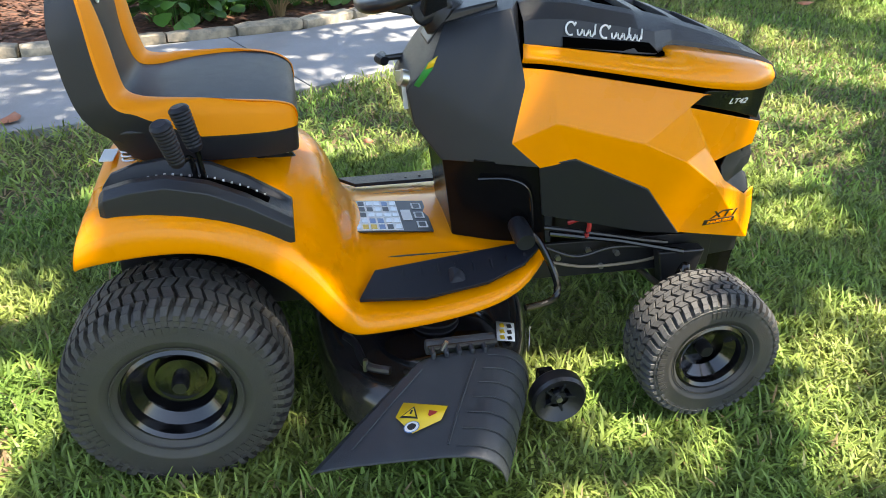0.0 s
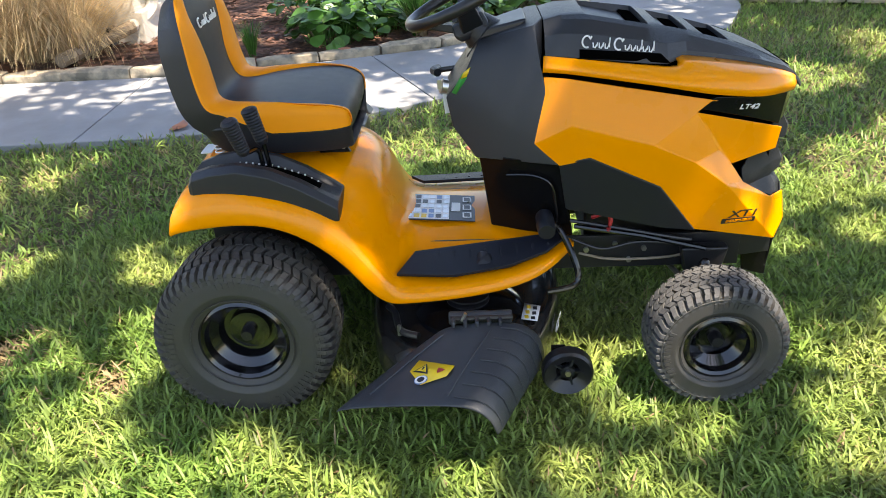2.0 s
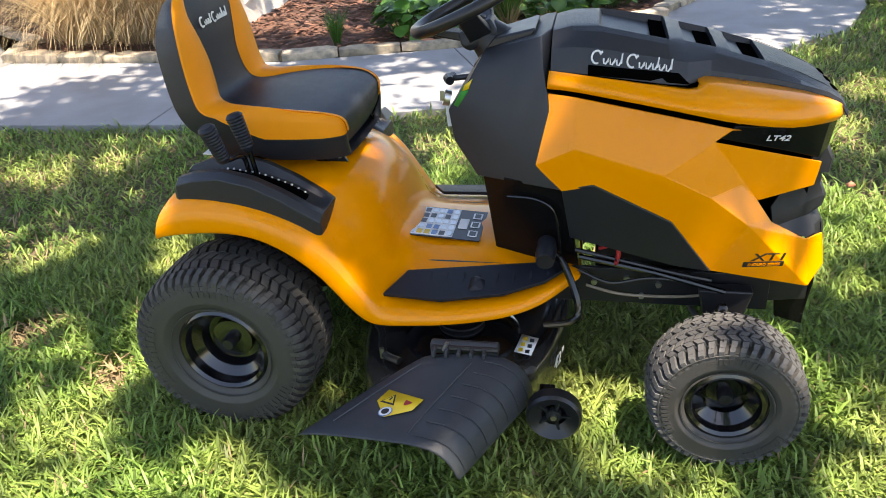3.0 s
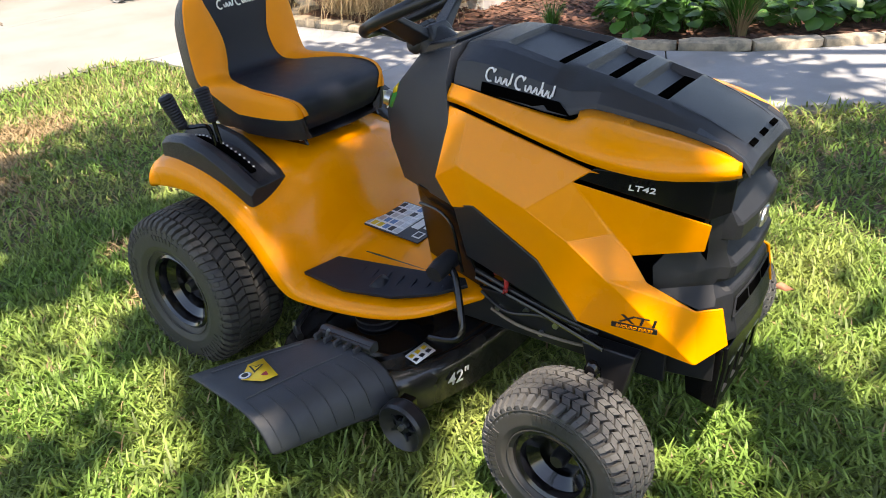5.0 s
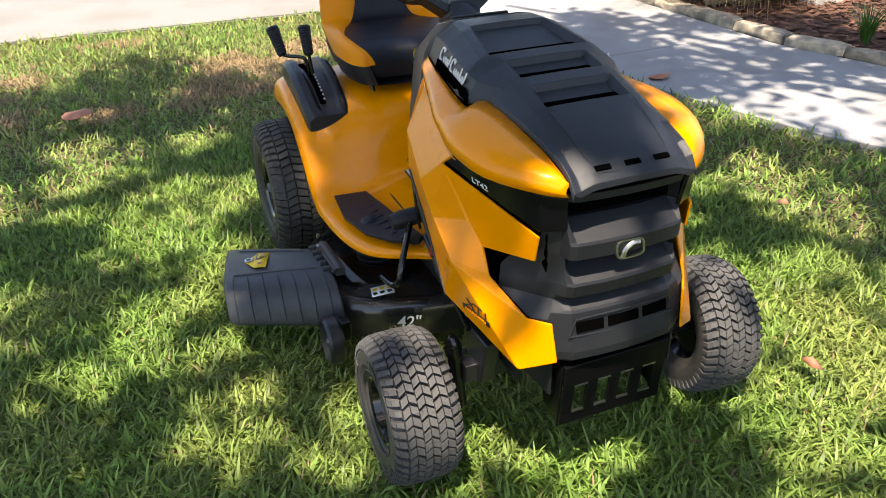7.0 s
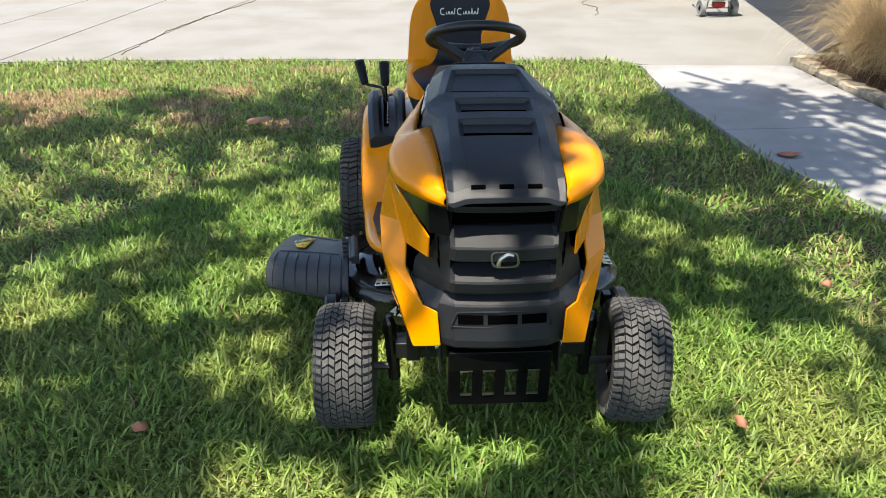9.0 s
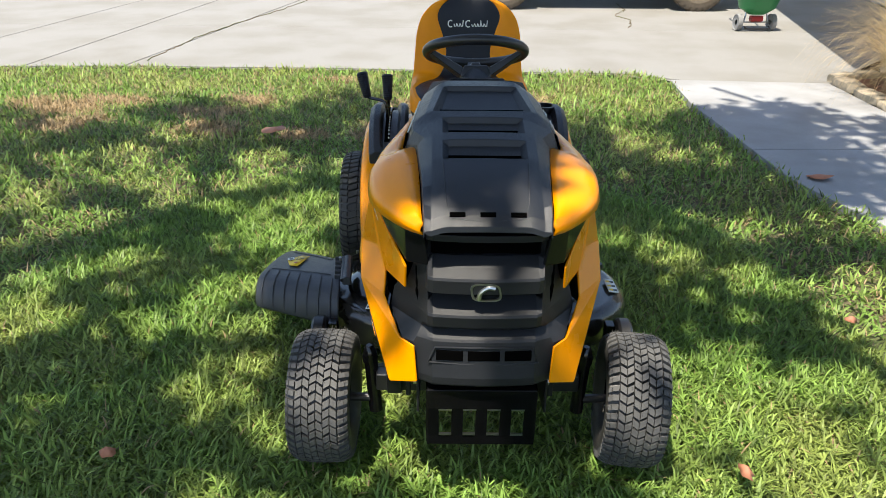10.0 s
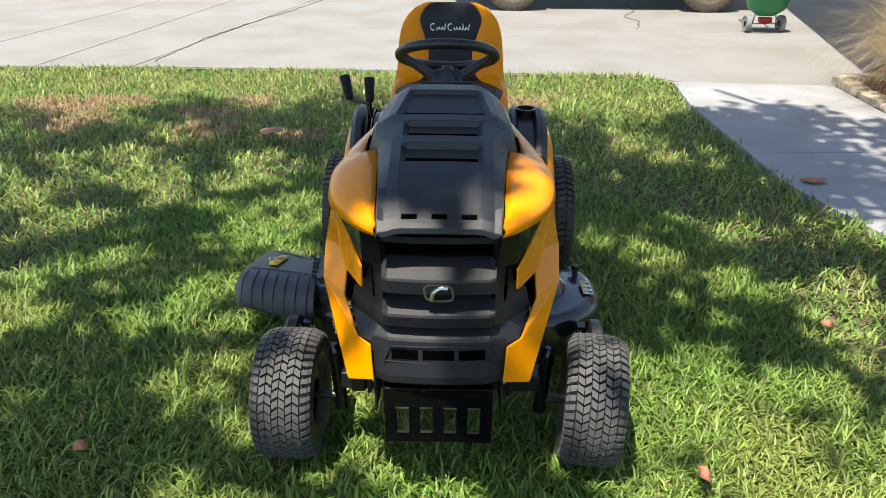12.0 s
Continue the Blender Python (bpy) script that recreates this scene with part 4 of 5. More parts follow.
def running_gear():
    for s in (-1, 1):
        wheel("rear_wheel", .236, .222, .113, 56, 4, .092, (.006, s * .385, .222), 0, s)
        wheel("front_wheel", .176, .161, .086, 46, 6, .080, (1.226, s * .409, .166) if s < 0 else (1.240, .413, .170), -1 if s < 0 else -6, s, DUSTY, 0 if s < 0 else -2)
    part("front_axle", hull([(x, y, z) for x, z in ((1.215, .25), (1.255, .25), (1.215, .20), (1.255, .20)) for y in (-.27, .27)]), BLACK_SATIN, tractor, bevel=0.004)
    for s in (-1, 1):
        sp = part("spindle", tube([(1.226, s * .275, .12), (1.224, s * .286, .30)], .018, 14), BLACK_GLOSS, tractor, "black steel steering spindle")
        part("spindle_cap", tube([(1.222, s * .286, .272), (1.222, s * .287, .287), (1.222, s * .287, .304), (1.222, s * .288, .318), (1.222, s * .288, .322)], [.020, .021, .017, .012, .008], 12), BLACK_GLOSS, sp, "black spindle bolt and washer")
        part("stub_axle", tube([(1.228, s * .275, .160), (1.228, s * .40, .163)], .012, 10), BLACK_SATIN, sp)
        part("tie_rod", tube([(1.19, s * .27, .235), (1.14, s * .06, .24)], .008, 8), STEEL, tractor)
        part("frame_rail", box_bm(.62, s * .18, .30, 1.45, .012, .10), BLACK_SATIN, tractor, bevel=0.002)
        part("drag_link", tube([(.88, s * .22, .40), (1.06, s * .24, .375), (1.23, s * .25, .335)], .007, 8), BLACK_GLOSS, tractor)
    part("rear_axle", tube([(.006, -.36, .222), (.006, .36, .222)], .03, 14), BLACK_SATIN, tractor)
    part("transaxle", hull(both([(-.1, .16, .13), (.1, .16, .13), (-.12, .18, .30), (.12, .18, .30), (-.06, .12, .46), (.1, .12, .46)])), BLACK_SATIN, tractor, bevel=0.01)
    part("engine", hull(both([(.92, .13, .30), (1.3, .13, .30), (.92, .13, .5), (1.3, .13, .5)])), BLACK_SATIN, tractor, bevel=0.01)
    part("rear_frame", hull(both([(-.13, .17, .28), (-.13, .17, .50), (.4, .17, .30), (.4, .17, .34), (.2, .17, .52)])), BLACK_SATIN, tractor, bevel=0.004)
    for k, pts in enumerate(([(.87, -.205, .41), (1.0, -.225, .392), (1.12, -.225, .365), (1.20, -.215, .345)], [(.90, -.19, .30), (.98, -.20, .285), (1.08, -.20, .282), (1.18, -.19, .285), (1.24, -.17, .30)], [(.88, -.20, .35), (.96, -.215, .325), (1.05, -.21, .34), (1.15, -.20, .33)])):
        part("control_cable", tube(smooth_path(pts), (.006, .004, .0045)[k], 8), (BLACK_SATIN, CABLE, BLACK_SATIN)[k], tractor)
    for x, z in ((.92, .31), (1.0, .325), (1.08, .31), (1.14, .33), (1.04, .275)):
        part("frame_bolt", disc((x, -.190, z), (0, -1, 0), .008, .010, 6), STEEL, tractor)
    part("axle_pivot", hull([(x, y, z) for x, z in ((1.17, .33), (1.30, .33), (1.20, .20), (1.27, .20)) for y in (-.24, -.20)]), BLACK_SATIN, tractor, bevel=0.006)
    part("battery_lead", tube(smooth_path([(.93, -.21, .42), (.96, -.23, .44), (.975, -.235, .425), (.97, -.235, .39)]), .006, 8), RED, tractor, "red battery lead")


def deck():
    dk = new("mower_deck")
    dk.parent = tractor
    tagged(dk, "glossy black steel mower deck")
    plan = []
    for k in range(40):
        a = 2 * math.pi * k / 40
        c, sn = math.cos(a), math.sin(a)
        e = 0.90 if c > 0 else 0.66
        plan.append((.580 + .282 * math.copysign(abs(c) ** e, c), .015 + .53 * math.copysign(abs(sn) ** e, sn)))
    rings = []
    for f, z in ((1.0, .055), (1.0, .125), (.985, .15), (.93, .168), (.90, .17), (.86, .165), (.80, .178), (.5, .18)):
        rings.append([(.585 + (x - .585) * f, .015 + (y - .015) * (f if f > .9 else f), z) for x, y in plan])
    part("deck_shell", loft(rings), DECK, dk, angle=50)
    for y in (-.27, .27):
        dome = part("blade_dome", lathe([(.15, -.005), (.15, .02), (.12, .035), (.05, .04), (.0005, .04)], 32), GLOSS_RIM, dk)
        dome.matrix_basis = pose(.585, y, .17, 90, 0, 0)
        pulley = part("spindle_pulley", lathe([(.06, 0), (.06, .008), (.045, .014), (.06, .02), (.06, .026), (.0005, .03)], 28), BLACK_SATIN, dk)
        pulley.matrix_basis = pose(.585, y, .205, 90, 0, 0)
    # discharge chute
    ends = [((.510, -.452, .220), (.253, -.663, .146)), ((.518, -.449, .236), (.264, -.670, .166)), ((.580, -.446, .246), (.345, -.692, .190)), ((.64, -.440, .244), (.46, -.712, .206)), ((.690, -.432, .238), (.545, -.725, .215)),
            ((.725, -.430, .230), (.585, -.732, .212)), ((.755, -.430, .212), (.614, -.735, .198)), ((.775, -.430, .184), (.634, -.737, .176)), ((.786, -.430, .146), (.645, -.737, .150)), ((.790, -.430, .110), (.650, -.737, .126))]

    def skin(t, k, lift=0.0):
        i = min(int(k), len(ends) - 2)
        f = k - i
        a = Vector(ends[i][0]).lerp(Vector(ends[i + 1][0]), f)
        b = Vector(ends[i][1]).lerp(Vector(ends[i + 1][1]), f)
        p = a.lerp(b, t)
        return (p.x, p.y, p.z - .012 * t * t + lift)

    rows = [[skin(t, k) for k in range(len(ends))] for t in np.linspace(0, 1, 8)]
    chute = part("discharge_chute", grid_bm(rows), CHUTE, dk, "ribbed black plastic discharge chute", solid=0.005, subsurf=1)
    for i in range(7):
        t = .10 + i * .135
        pts = [skin(t, k, .0015) for k in (3.9, 4.5, 5, 5.5, 6, 6.5, 7, 7.5, 8, 8.6)]
        part("rib", tube(pts, .0017, 6), CHUTE, chute)
    for k0, k1, t0, t1 in ((1.6, 1.6, .15, .85), (3.45, 3.7, .12, .9)):
        part("crease", tube([skin(t0 + (t1 - t0) * j / 8, k0 + (k1 - k0) * j / 8, .0005) for j in range(9)], .0025, 6), CHUTE, chute)
    part("hinge_bar", tube([(.54, -.438, .252), (.70, -.425, .245)], .007, 10), BLACK_SATIN, chute)
    for k in range(5):
        part("hinge_knuckle", box_bm(.548 + .030 * k, -.452 + .003 * k, .250 - .002 * k, .010, .03, .018), CHUTE, chute, bevel=0.004)
    part("hinge_cover", hull([(x, y + .07 * (x - .535), z - .04 * (x - .535)) for x in (.535, .70) for y, z in ((-.437, .232), (-.437, .258), (-.424, .264), (-.408, .258), (-.408, .232))]), CHUTE, chute, bevel=.005)
    part("spring_bolt", tube([(.57, -.445, .250), (.58, -.445, .272)], .005, 8), STEEL, chute)

    def on_skin(x, y, lift):
        best = min(((skin(t, k) for t in np.linspace(.1, .95, 35) for k in np.linspace(.8, 4.6, 50))), key=lambda p: (p[0] - x) ** 2 + (p[1] - y) ** 2)
        return (x, y, best[2] + lift)

    corners = [(0.464, -0.570), (0.552, -0.600), (0.532, -0.632), (0.470, -0.650), (0.443, -0.603)]
    c0 = Vector((sum(p[0] for p in corners) / 5, sum(p[1] for p in corners) / 5, 0))
    lab = part("safety_label", faces_bm([on_skin(x, y, .004) for x, y in corners], [(0, 1, 2, 3, 4)]), LABEL_Y, chute, "yellow warning label with pictograms", solid=-0.001)
    ax = (Vector(corners[1]) - Vector(corners[0])).normalized()
    out = (Vector(corners[3]) - (Vector(corners[0]) + Vector(corners[1])) / 2).normalized()

    def mark(pts, mat, lift):
        o = Vector(corners[0])
        q = [o + ax * u + out * v for u, v in pts]
        part("pictogram", faces_bm([on_skin(p.x, p.y, lift) for p in q], [tuple(range(len(q)))]), mat, lab)

    mark([(.026, .008), (.045, .040), (.007, .040)], BLACK_SATIN, .0062)
    mark([(.026, .014), (.039, .036), (.013, .036)], LABEL_Y, .0070)
    mark([(.024, .020), (.028, .020), (.028, .031), (.024, .031)], BLACK_SATIN, .0078)
    mark([(.060, .016), (.078, .018), (.076, .024), (.066, .032), (.062, .028)], RED, .0062)
    for rr, mt, lift in ((.0155, BLUE_PRINT, .0062), (.0135, WHITE, .0070), (.0085, BLACK_SATIN, .0078)):
        mark([(.040 + rr * math.cos(a), .062 + rr * math.sin(a)) for a in (2 * math.pi * k / 20 for k in range(20))], mt, lift)
    # front gauge wheels
    for s in (-1, 1):
        g = part("gauge_wheel", lathe([(.030, -.004), (.046, -.012), (.060, -.022), (.066, -.014), (.0665, .014), (.060, .022), (.02, .026), (.0005, .026)], 32), BLACK_SATIN, dk, "small black plastic gauge wheel")
        g.matrix_basis = pose(.838, s * .485, .115, 0, 0, 0 if s < 0 else 180)
        part("axle_bolt", tube([(0, -.018, 0), (0, .0, 0)], .008, 6), STEEL, g)
        part("hub", lathe([(.0005, -.010), (.018, -.010), (.020, 0)], 16), BLACK_MATTE, g)
        for k in range(5):
            a = 2 * math.pi * k / 5
            part("spoke", hull([(r * math.cos(a) - sg * .003 * math.sin(a), y, r * math.sin(a) + sg * .003 * math.cos(a)) for r in (.015, .05) for sg in (-1, 1) for y in (-.01, .004)]), BLACK_MATTE, g)
        part("wheel_bracket", hull([(x, s * y, z) for x in (.80, .838) for y in (.43, .46) for z in (.10, .16)]), BLACK_GLOSS, dk, bevel=0.003)
    # labels and lever on the deck
    for s in (-1, 1):
        quad = [(.742, -.272, .190), (.786, -.282, .186), (.772, -.345, .177), (.728, -.337, .180)] if s < 0 else [(.540, .474, .178), (.640, .476, .178), (.634, .512, .171), (.538, .510, .171)]
        lb = part("deck_label", faces_bm(quad, [(0, 1, 2, 3)]), WHITE, dk, "white deck label with yellow warning triangles", solid=-0.001)
        o, e1, e2 = Vector(quad[0]), Vector(quad[1]) - Vector(quad[0]), Vector(quad[3]) - Vector(quad[0])
        for u in (.2, .52, .82):
            for v in (.3, .7):
                c = o + (e2 * u + e1 * v if s < 0 else e1 * u + e2 * v)
                part("pictogram", box_bm(c.x, c.y, c.z + .001, .011, .013, .003), LABEL_Y if v < .5 else BLACK_SATIN, lb)
    part("deck_knob", tube([(.473, .469, .165), (.473, .469, .185), (.473, .469, .190), (.473, .469, .205)], [.010, .010, .016, .013], 12), BLACK_SATIN, dk)
    part("deck_arm", tube(smooth_path([(.365, -.305, .215), (.385, -.335, .212), (.405, -.40, .196), (.455, -.435, .200)]), .010, 8), BLACK_SATIN, dk)
    part("deck_bolt", tube([(.402, -.405, .185), (.402, -.405, .215)], .006, 6), STEEL, dk)
    # clutch pedal with its bent arm, and the pad on the footrest
    pd = part("brake_pedal", tube(smooth_path([(.80, -.235, .42), (.83, -.245, .41), (.85, -.26, .385), (.875, -.285, .33), (.885, -.30, .285), (.865, -.31, .262), (.80, -.32, .255)]), .009, 10), BLACK_GLOSS, tractor, "black bent steel pedal arm with a rubber pad")
    part("pedal_pad", tube([(.80, -.205, .425), (.80, -.255, .420), (.80, -.285, .415)], [.024, .026, .022], 14), BLACK_MATTE, pd)
    part("drive_pedal", hull([(.60, -.265, .338), (.60, -.325, .330), (.66, -.265, .342), (.66, -.325, .334), (.625, -.275, .366), (.625, -.315, .360), (.645, -.295, .366)]), VINYL, tractor, "black rubber drive pedal", bevel=0.006)


seat()
running_gear()
deck()
for sg in (-1, 1):
    mark = new("word_mark")
    mark.parent = tractor
    tagged(mark, "white script word mark on the hood")
    def flank(t, h):
        q = Vector((.890 + .170 * t + .12 * h, -.1695 - .018 * t, .870 - .016 * t)) + Vector((0, .36, 1)).normalized() * h
        return (q.x, -sg * q.y, q.z)

    for t0, humps, tall in ((0.0, 3, (2,)), (.46, 5, (2, 4))):
        arc = [(t0 + .135 - .005 * k, .029 - .0008 * k * k) for k in range(4)] + [(t0 + .07 + .065 * math.cos(a), .015 + .014 * math.sin(a)) for a in np.linspace(1.2, 5.2, 12)]
        part("stroke", tube([flank(t, h) for t, h in arc], .0024, 6), SILVER, mark)
        wave = []
        for k in range(humps):
            c = t0 + .16 + .085 * k
            top = .029 if k in tall else .016
            wave += [(c, .014), (c + .01, .003), (c + .035, .002), (c + .055, .010), (c + .062, top), (c + .064, .006)]
        part("stroke", tube([flank(t, h) for t, h in wave], .0021, 6), SILVER, mark)
lettering("model_marking", "LT42", .0195, facing((1.294, -.2525, .7285), (1.0, .22, -.06), (0, -.3, 1)) @ Matrix.Diagonal((1.3, 1, 1, 1)), SILVER, "silver model lettering")
lettering("model_marking", "XT1", .031, facing((1.312, -.2668, .4445), (1.0, .212, -.03), (0, -.22, 1)) @ Matrix.Diagonal((1.45, 1, 1, 1)), BLACK_SATIN, "black model lettering")
lettering("deck_marking", '42"', .050, facing((.836, -.262, .110), (.30, .95, 0), (0, 0, 1)), WHITE, "white number on the deck")


# ---------- edging, beds and plants ----------
def stone_row(parent, rng, line, size=.26, start=0.0):
    """Edging stones end to end along a line."""
    pts = [Vector((*p, 0)) for p in line]
    pos, i = start, 0
    lens = [(b - a).length for a, b in zip(pts, pts[1:])]
    total = sum(lens)

    def at(d):
        for a, b, l in zip(pts, pts[1:], lens):
            if d <= l:
                return a.lerp(b, d / l), (b - a).normalized()
            d -= l
        return pts[-1], (pts[-1] - pts[-2]).normalized()

    while pos < total - .05:
        ln = min(size * rng.uniform(.75, 1.3), total - pos)
        p, d = at(pos + ln / 2)
        w, h = rng.uniform(.11, .15), rng.uniform(.068, .088)
        rings = []
        for k in range(6):
            t = -1 + 2 * k / 5
            sc = (1 - abs(t) ** 8 * .16)
            rings.append([(t * (ln / 2 - .006), (w / 2 * sc * math.copysign(abs(math.cos(a)) ** .4, math.cos(a))) + rng.uniform(-.008, .008), h / 2 * sc * math.copysign(abs(math.sin(a)) ** .4, math.sin(a)) + rng.uniform(-.006, .006)) for a in (2 * math.pi * (j + .5) / 8 for j in range(8))])
        st = part("stone", loft(rings), STONE, parent, angle=50)
        st.matrix_basis = pose(p.x, p.y, h / 2 - .012, rng.uniform(-4, 4), 0, math.degrees(math.atan2(d.y, d.x)) + rng.uniform(-3, 3))
        pos += ln


def beds():
    rng = random.Random(11)
    edging = thing("edging", "row of pale rough edging stones along the path", "edging", kind="structure")
    inner = [(x, y + .075) for x, y in FAR]
    stone_row(edging, rng, inner, .38)
    stone_row(edging, rng, [(-3.47, 3.16), (-3.66, 3.72), (-4.5, 4.25), (-5.6, 5.2)], .30)
    far_edge = thing("edging", "row of pale edging stones behind the lawn", "edging", kind="structure")
    stone_row(far_edge, rng, [(2.95, 5.02), (3.4, 4.86), (4.6, 4.46), (6.2, 4.0), (8.5, 3.4)], .3)
    out = inner + [(1.85, 9), (-5.6, 9), (-5.6, 5.2), (-4.5, 4.25), (-3.66, 3.72), (-3.47, 3.2)]
    bm = faces_bm([(x, y, .022) for x, y in out], [tuple(range(len(out)))])
    bmesh.ops.triangulate(bm, faces=bm.faces[:])
    tagged(part("mulch_bed", bm, MULCH), "red-brown bark mulch bed behind the edging", "mulch", kind="structure")
    out = [(2.95, 5.02), (4.6, 4.46), (8.5, 3.4), (14, 3.4), (14, 14), (3.2, 14)]
    bm = faces_bm([(x, y, .015) for x, y in out], [tuple(range(len(out)))])
    bmesh.ops.triangulate(bm, faces=bm.faces[:])
    tagged(part("mulch_bed", bm, MULCH), "dark mulch bed behind the lawn", "mulch", kind="structure")
    # chips and fallen leaves
    g = np.random.default_rng(5)
    n = 9000
    x, y = g.uniform(-4.2, 1.7, n), g.uniform(3.1, 6.2, n)
    far = np.interp(x, [a for a, _ in FAR], [b for _, b in FAR])
    m = (y > far + .14) & ~((x < -3.5) & (y < 4.6))
    x, y = x[m], y[m]
    n = len(x)
    a, l, w = g.uniform(0, 6.28, n), g.uniform(.015, .05, n), g.uniform(.006, .018, n)
    c, s = np.cos(a), np.sin(a)
    z = .026 + g.uniform(0, .02, n)
    tilt = g.uniform(-.3, .3, n) * l
    v = np.stack([np.stack([x + c * l * p - s * w * q, y + s * l * p + c * w * q, z + tilt * p], 1) for p, q in ((-1, -1), (1, -1), (1, 1), (-1, 1))], 1).reshape(-1, 3)
    t = ((np.arange(n) * 4)[:, None, None] + np.array([[0, 1, 2], [0, 2, 3]])[None]).reshape(-1, 3)
    tagged(triangles_object("mulch_chips", v, t, CHIP), "loose reddish bark chips and leaf litter", "mulch", kind="stuff")


def strap_clump(name, at, n, length, width, mat, label, seed, spread=1.0, up=1.0):
    """A tuft of long arching strap leaves."""
    g = np.random.default_rng(seed)
    seg = 5
    a = g.uniform(0, 2 * math.pi, n)
    ln = length * g.uniform(.55, 1.1, n)
    r0 = g.uniform(0, .10, n) * spread * length
    bend = g.uniform(.35, 1.55, n) * spread
    th = g.uniform(0, .35, n) * spread
    verts = np.empty((n, (seg + 1) * 2, 3))
    px, pz = r0.copy(), np.zeros(n)
    for k in range(seg + 1):
        w = width * (1 - (k / seg) ** 2 * .9) / 2
        x, y = at[0] + np.cos(a) * px, at[1] + np.sin(a) * px
        for j, sg in enumerate((-1, 1)):
            verts[:, 2 * k + j] = np.stack([x - np.sin(a) * w * sg, y + np.cos(a) * w * sg, at[2] + pz * up], 1)
        ang = th + bend * (k / seg) ** 1.3
        px = px + np.sin(ang) * ln / seg
        pz = np.maximum(pz + np.cos(ang) * ln / seg, -.02 if k else 0)
    f = []
    for k in range(seg):
        f += [[2 * k, 2 * k + 1, 2 * k + 3], [2 * k, 2 * k + 3, 2 * k + 2]]
    t = ((np.arange(n) * (seg + 1) * 2)[:, None, None] + np.array(f)[None]).reshape(-1, 3)
    ob = triangles_object(name, verts.reshape(-1, 3), t, mat)
    return tagged(ob, label, "plant")


def broad_plant(name, at, n, size, radius, height, mat, label, seed):
    """Rounded leaves on stems, cupped along the midrib."""
    g = random.Random(seed)
    verts, tris = [], []
    shape = [(0, 0), (.28, .42), (.62, .46), (.88, .26), (1.0, 0)]
    for _ in range(n):
        a, r = g.uniform(0, 2 * math.pi), radius * math.sqrt(g.random())
        x, y = at[0] + r * math.cos(a), at[1] + r * math.sin(a)
        z = at[2] + height * (1 - .55 * (r / radius) ** 2) * g.uniform(.45, 1.0)
        d = a + g.uniform(-1.2, 1.2)
        m = Matrix.Translation((x, y, z)) @ Matrix.Rotation(d, 4, "Z") @ Matrix.Rotation(g.uniform(-.2, .8), 4, "Y") @ Matrix.Rotation(g.uniform(-.4, .4), 4, "X")
        sz = size * g.uniform(.6, 1.2)
        base = len(verts)
        mid = [m @ Vector((u * sz, 0, -.10 * sz * u * u)) for u, _ in shape]
        lft = [m @ Vector((u * sz - (.06 * sz if i == 1 else 0), w * sz, .10 * sz * w * 2 - .1 * sz * u * u)) for i, (u, w) in enumerate(shape)]
        rgt = [m @ Vector((u * sz - (.06 * sz if i == 1 else 0), -w * sz, .10 * sz * w * 2 - .1 * sz * u * u)) for i, (u, w) in enumerate(shape)]
        verts += [tuple(v) for v in mid + lft[1:-1] + rgt[1:-1]]
        L, R = base + 5, base + 8
        tris += [(base, base + 1, L), (base + 1, base + 2, L + 1), (base + 1, L + 1, L), (base + 2, base + 3, L + 2), (base + 2, L + 2, L + 1), (base + 3, base + 4, L + 2),
                 (base, R, base + 1), (base + 1, R + 1, base + 2), (base + 1, R, R + 1), (base + 2, R + 2, base + 3), (base + 2, R + 1, R + 2), (base + 3, R + 2, base + 4)]
        # stem
        b2 = len(verts)
        foot = Vector((at[0] + (x - at[0]) * .6, at[1] + (y - at[1]) * .6, at[2]))
        verts += [tuple(foot), tuple(foot + Vector((.006, .004, 0))), (x, y, z)]
        tris.append((b2, b2 + 1, b2 + 2))
    return tagged(triangles_object(name, verts, tris, mat), label, "plant")


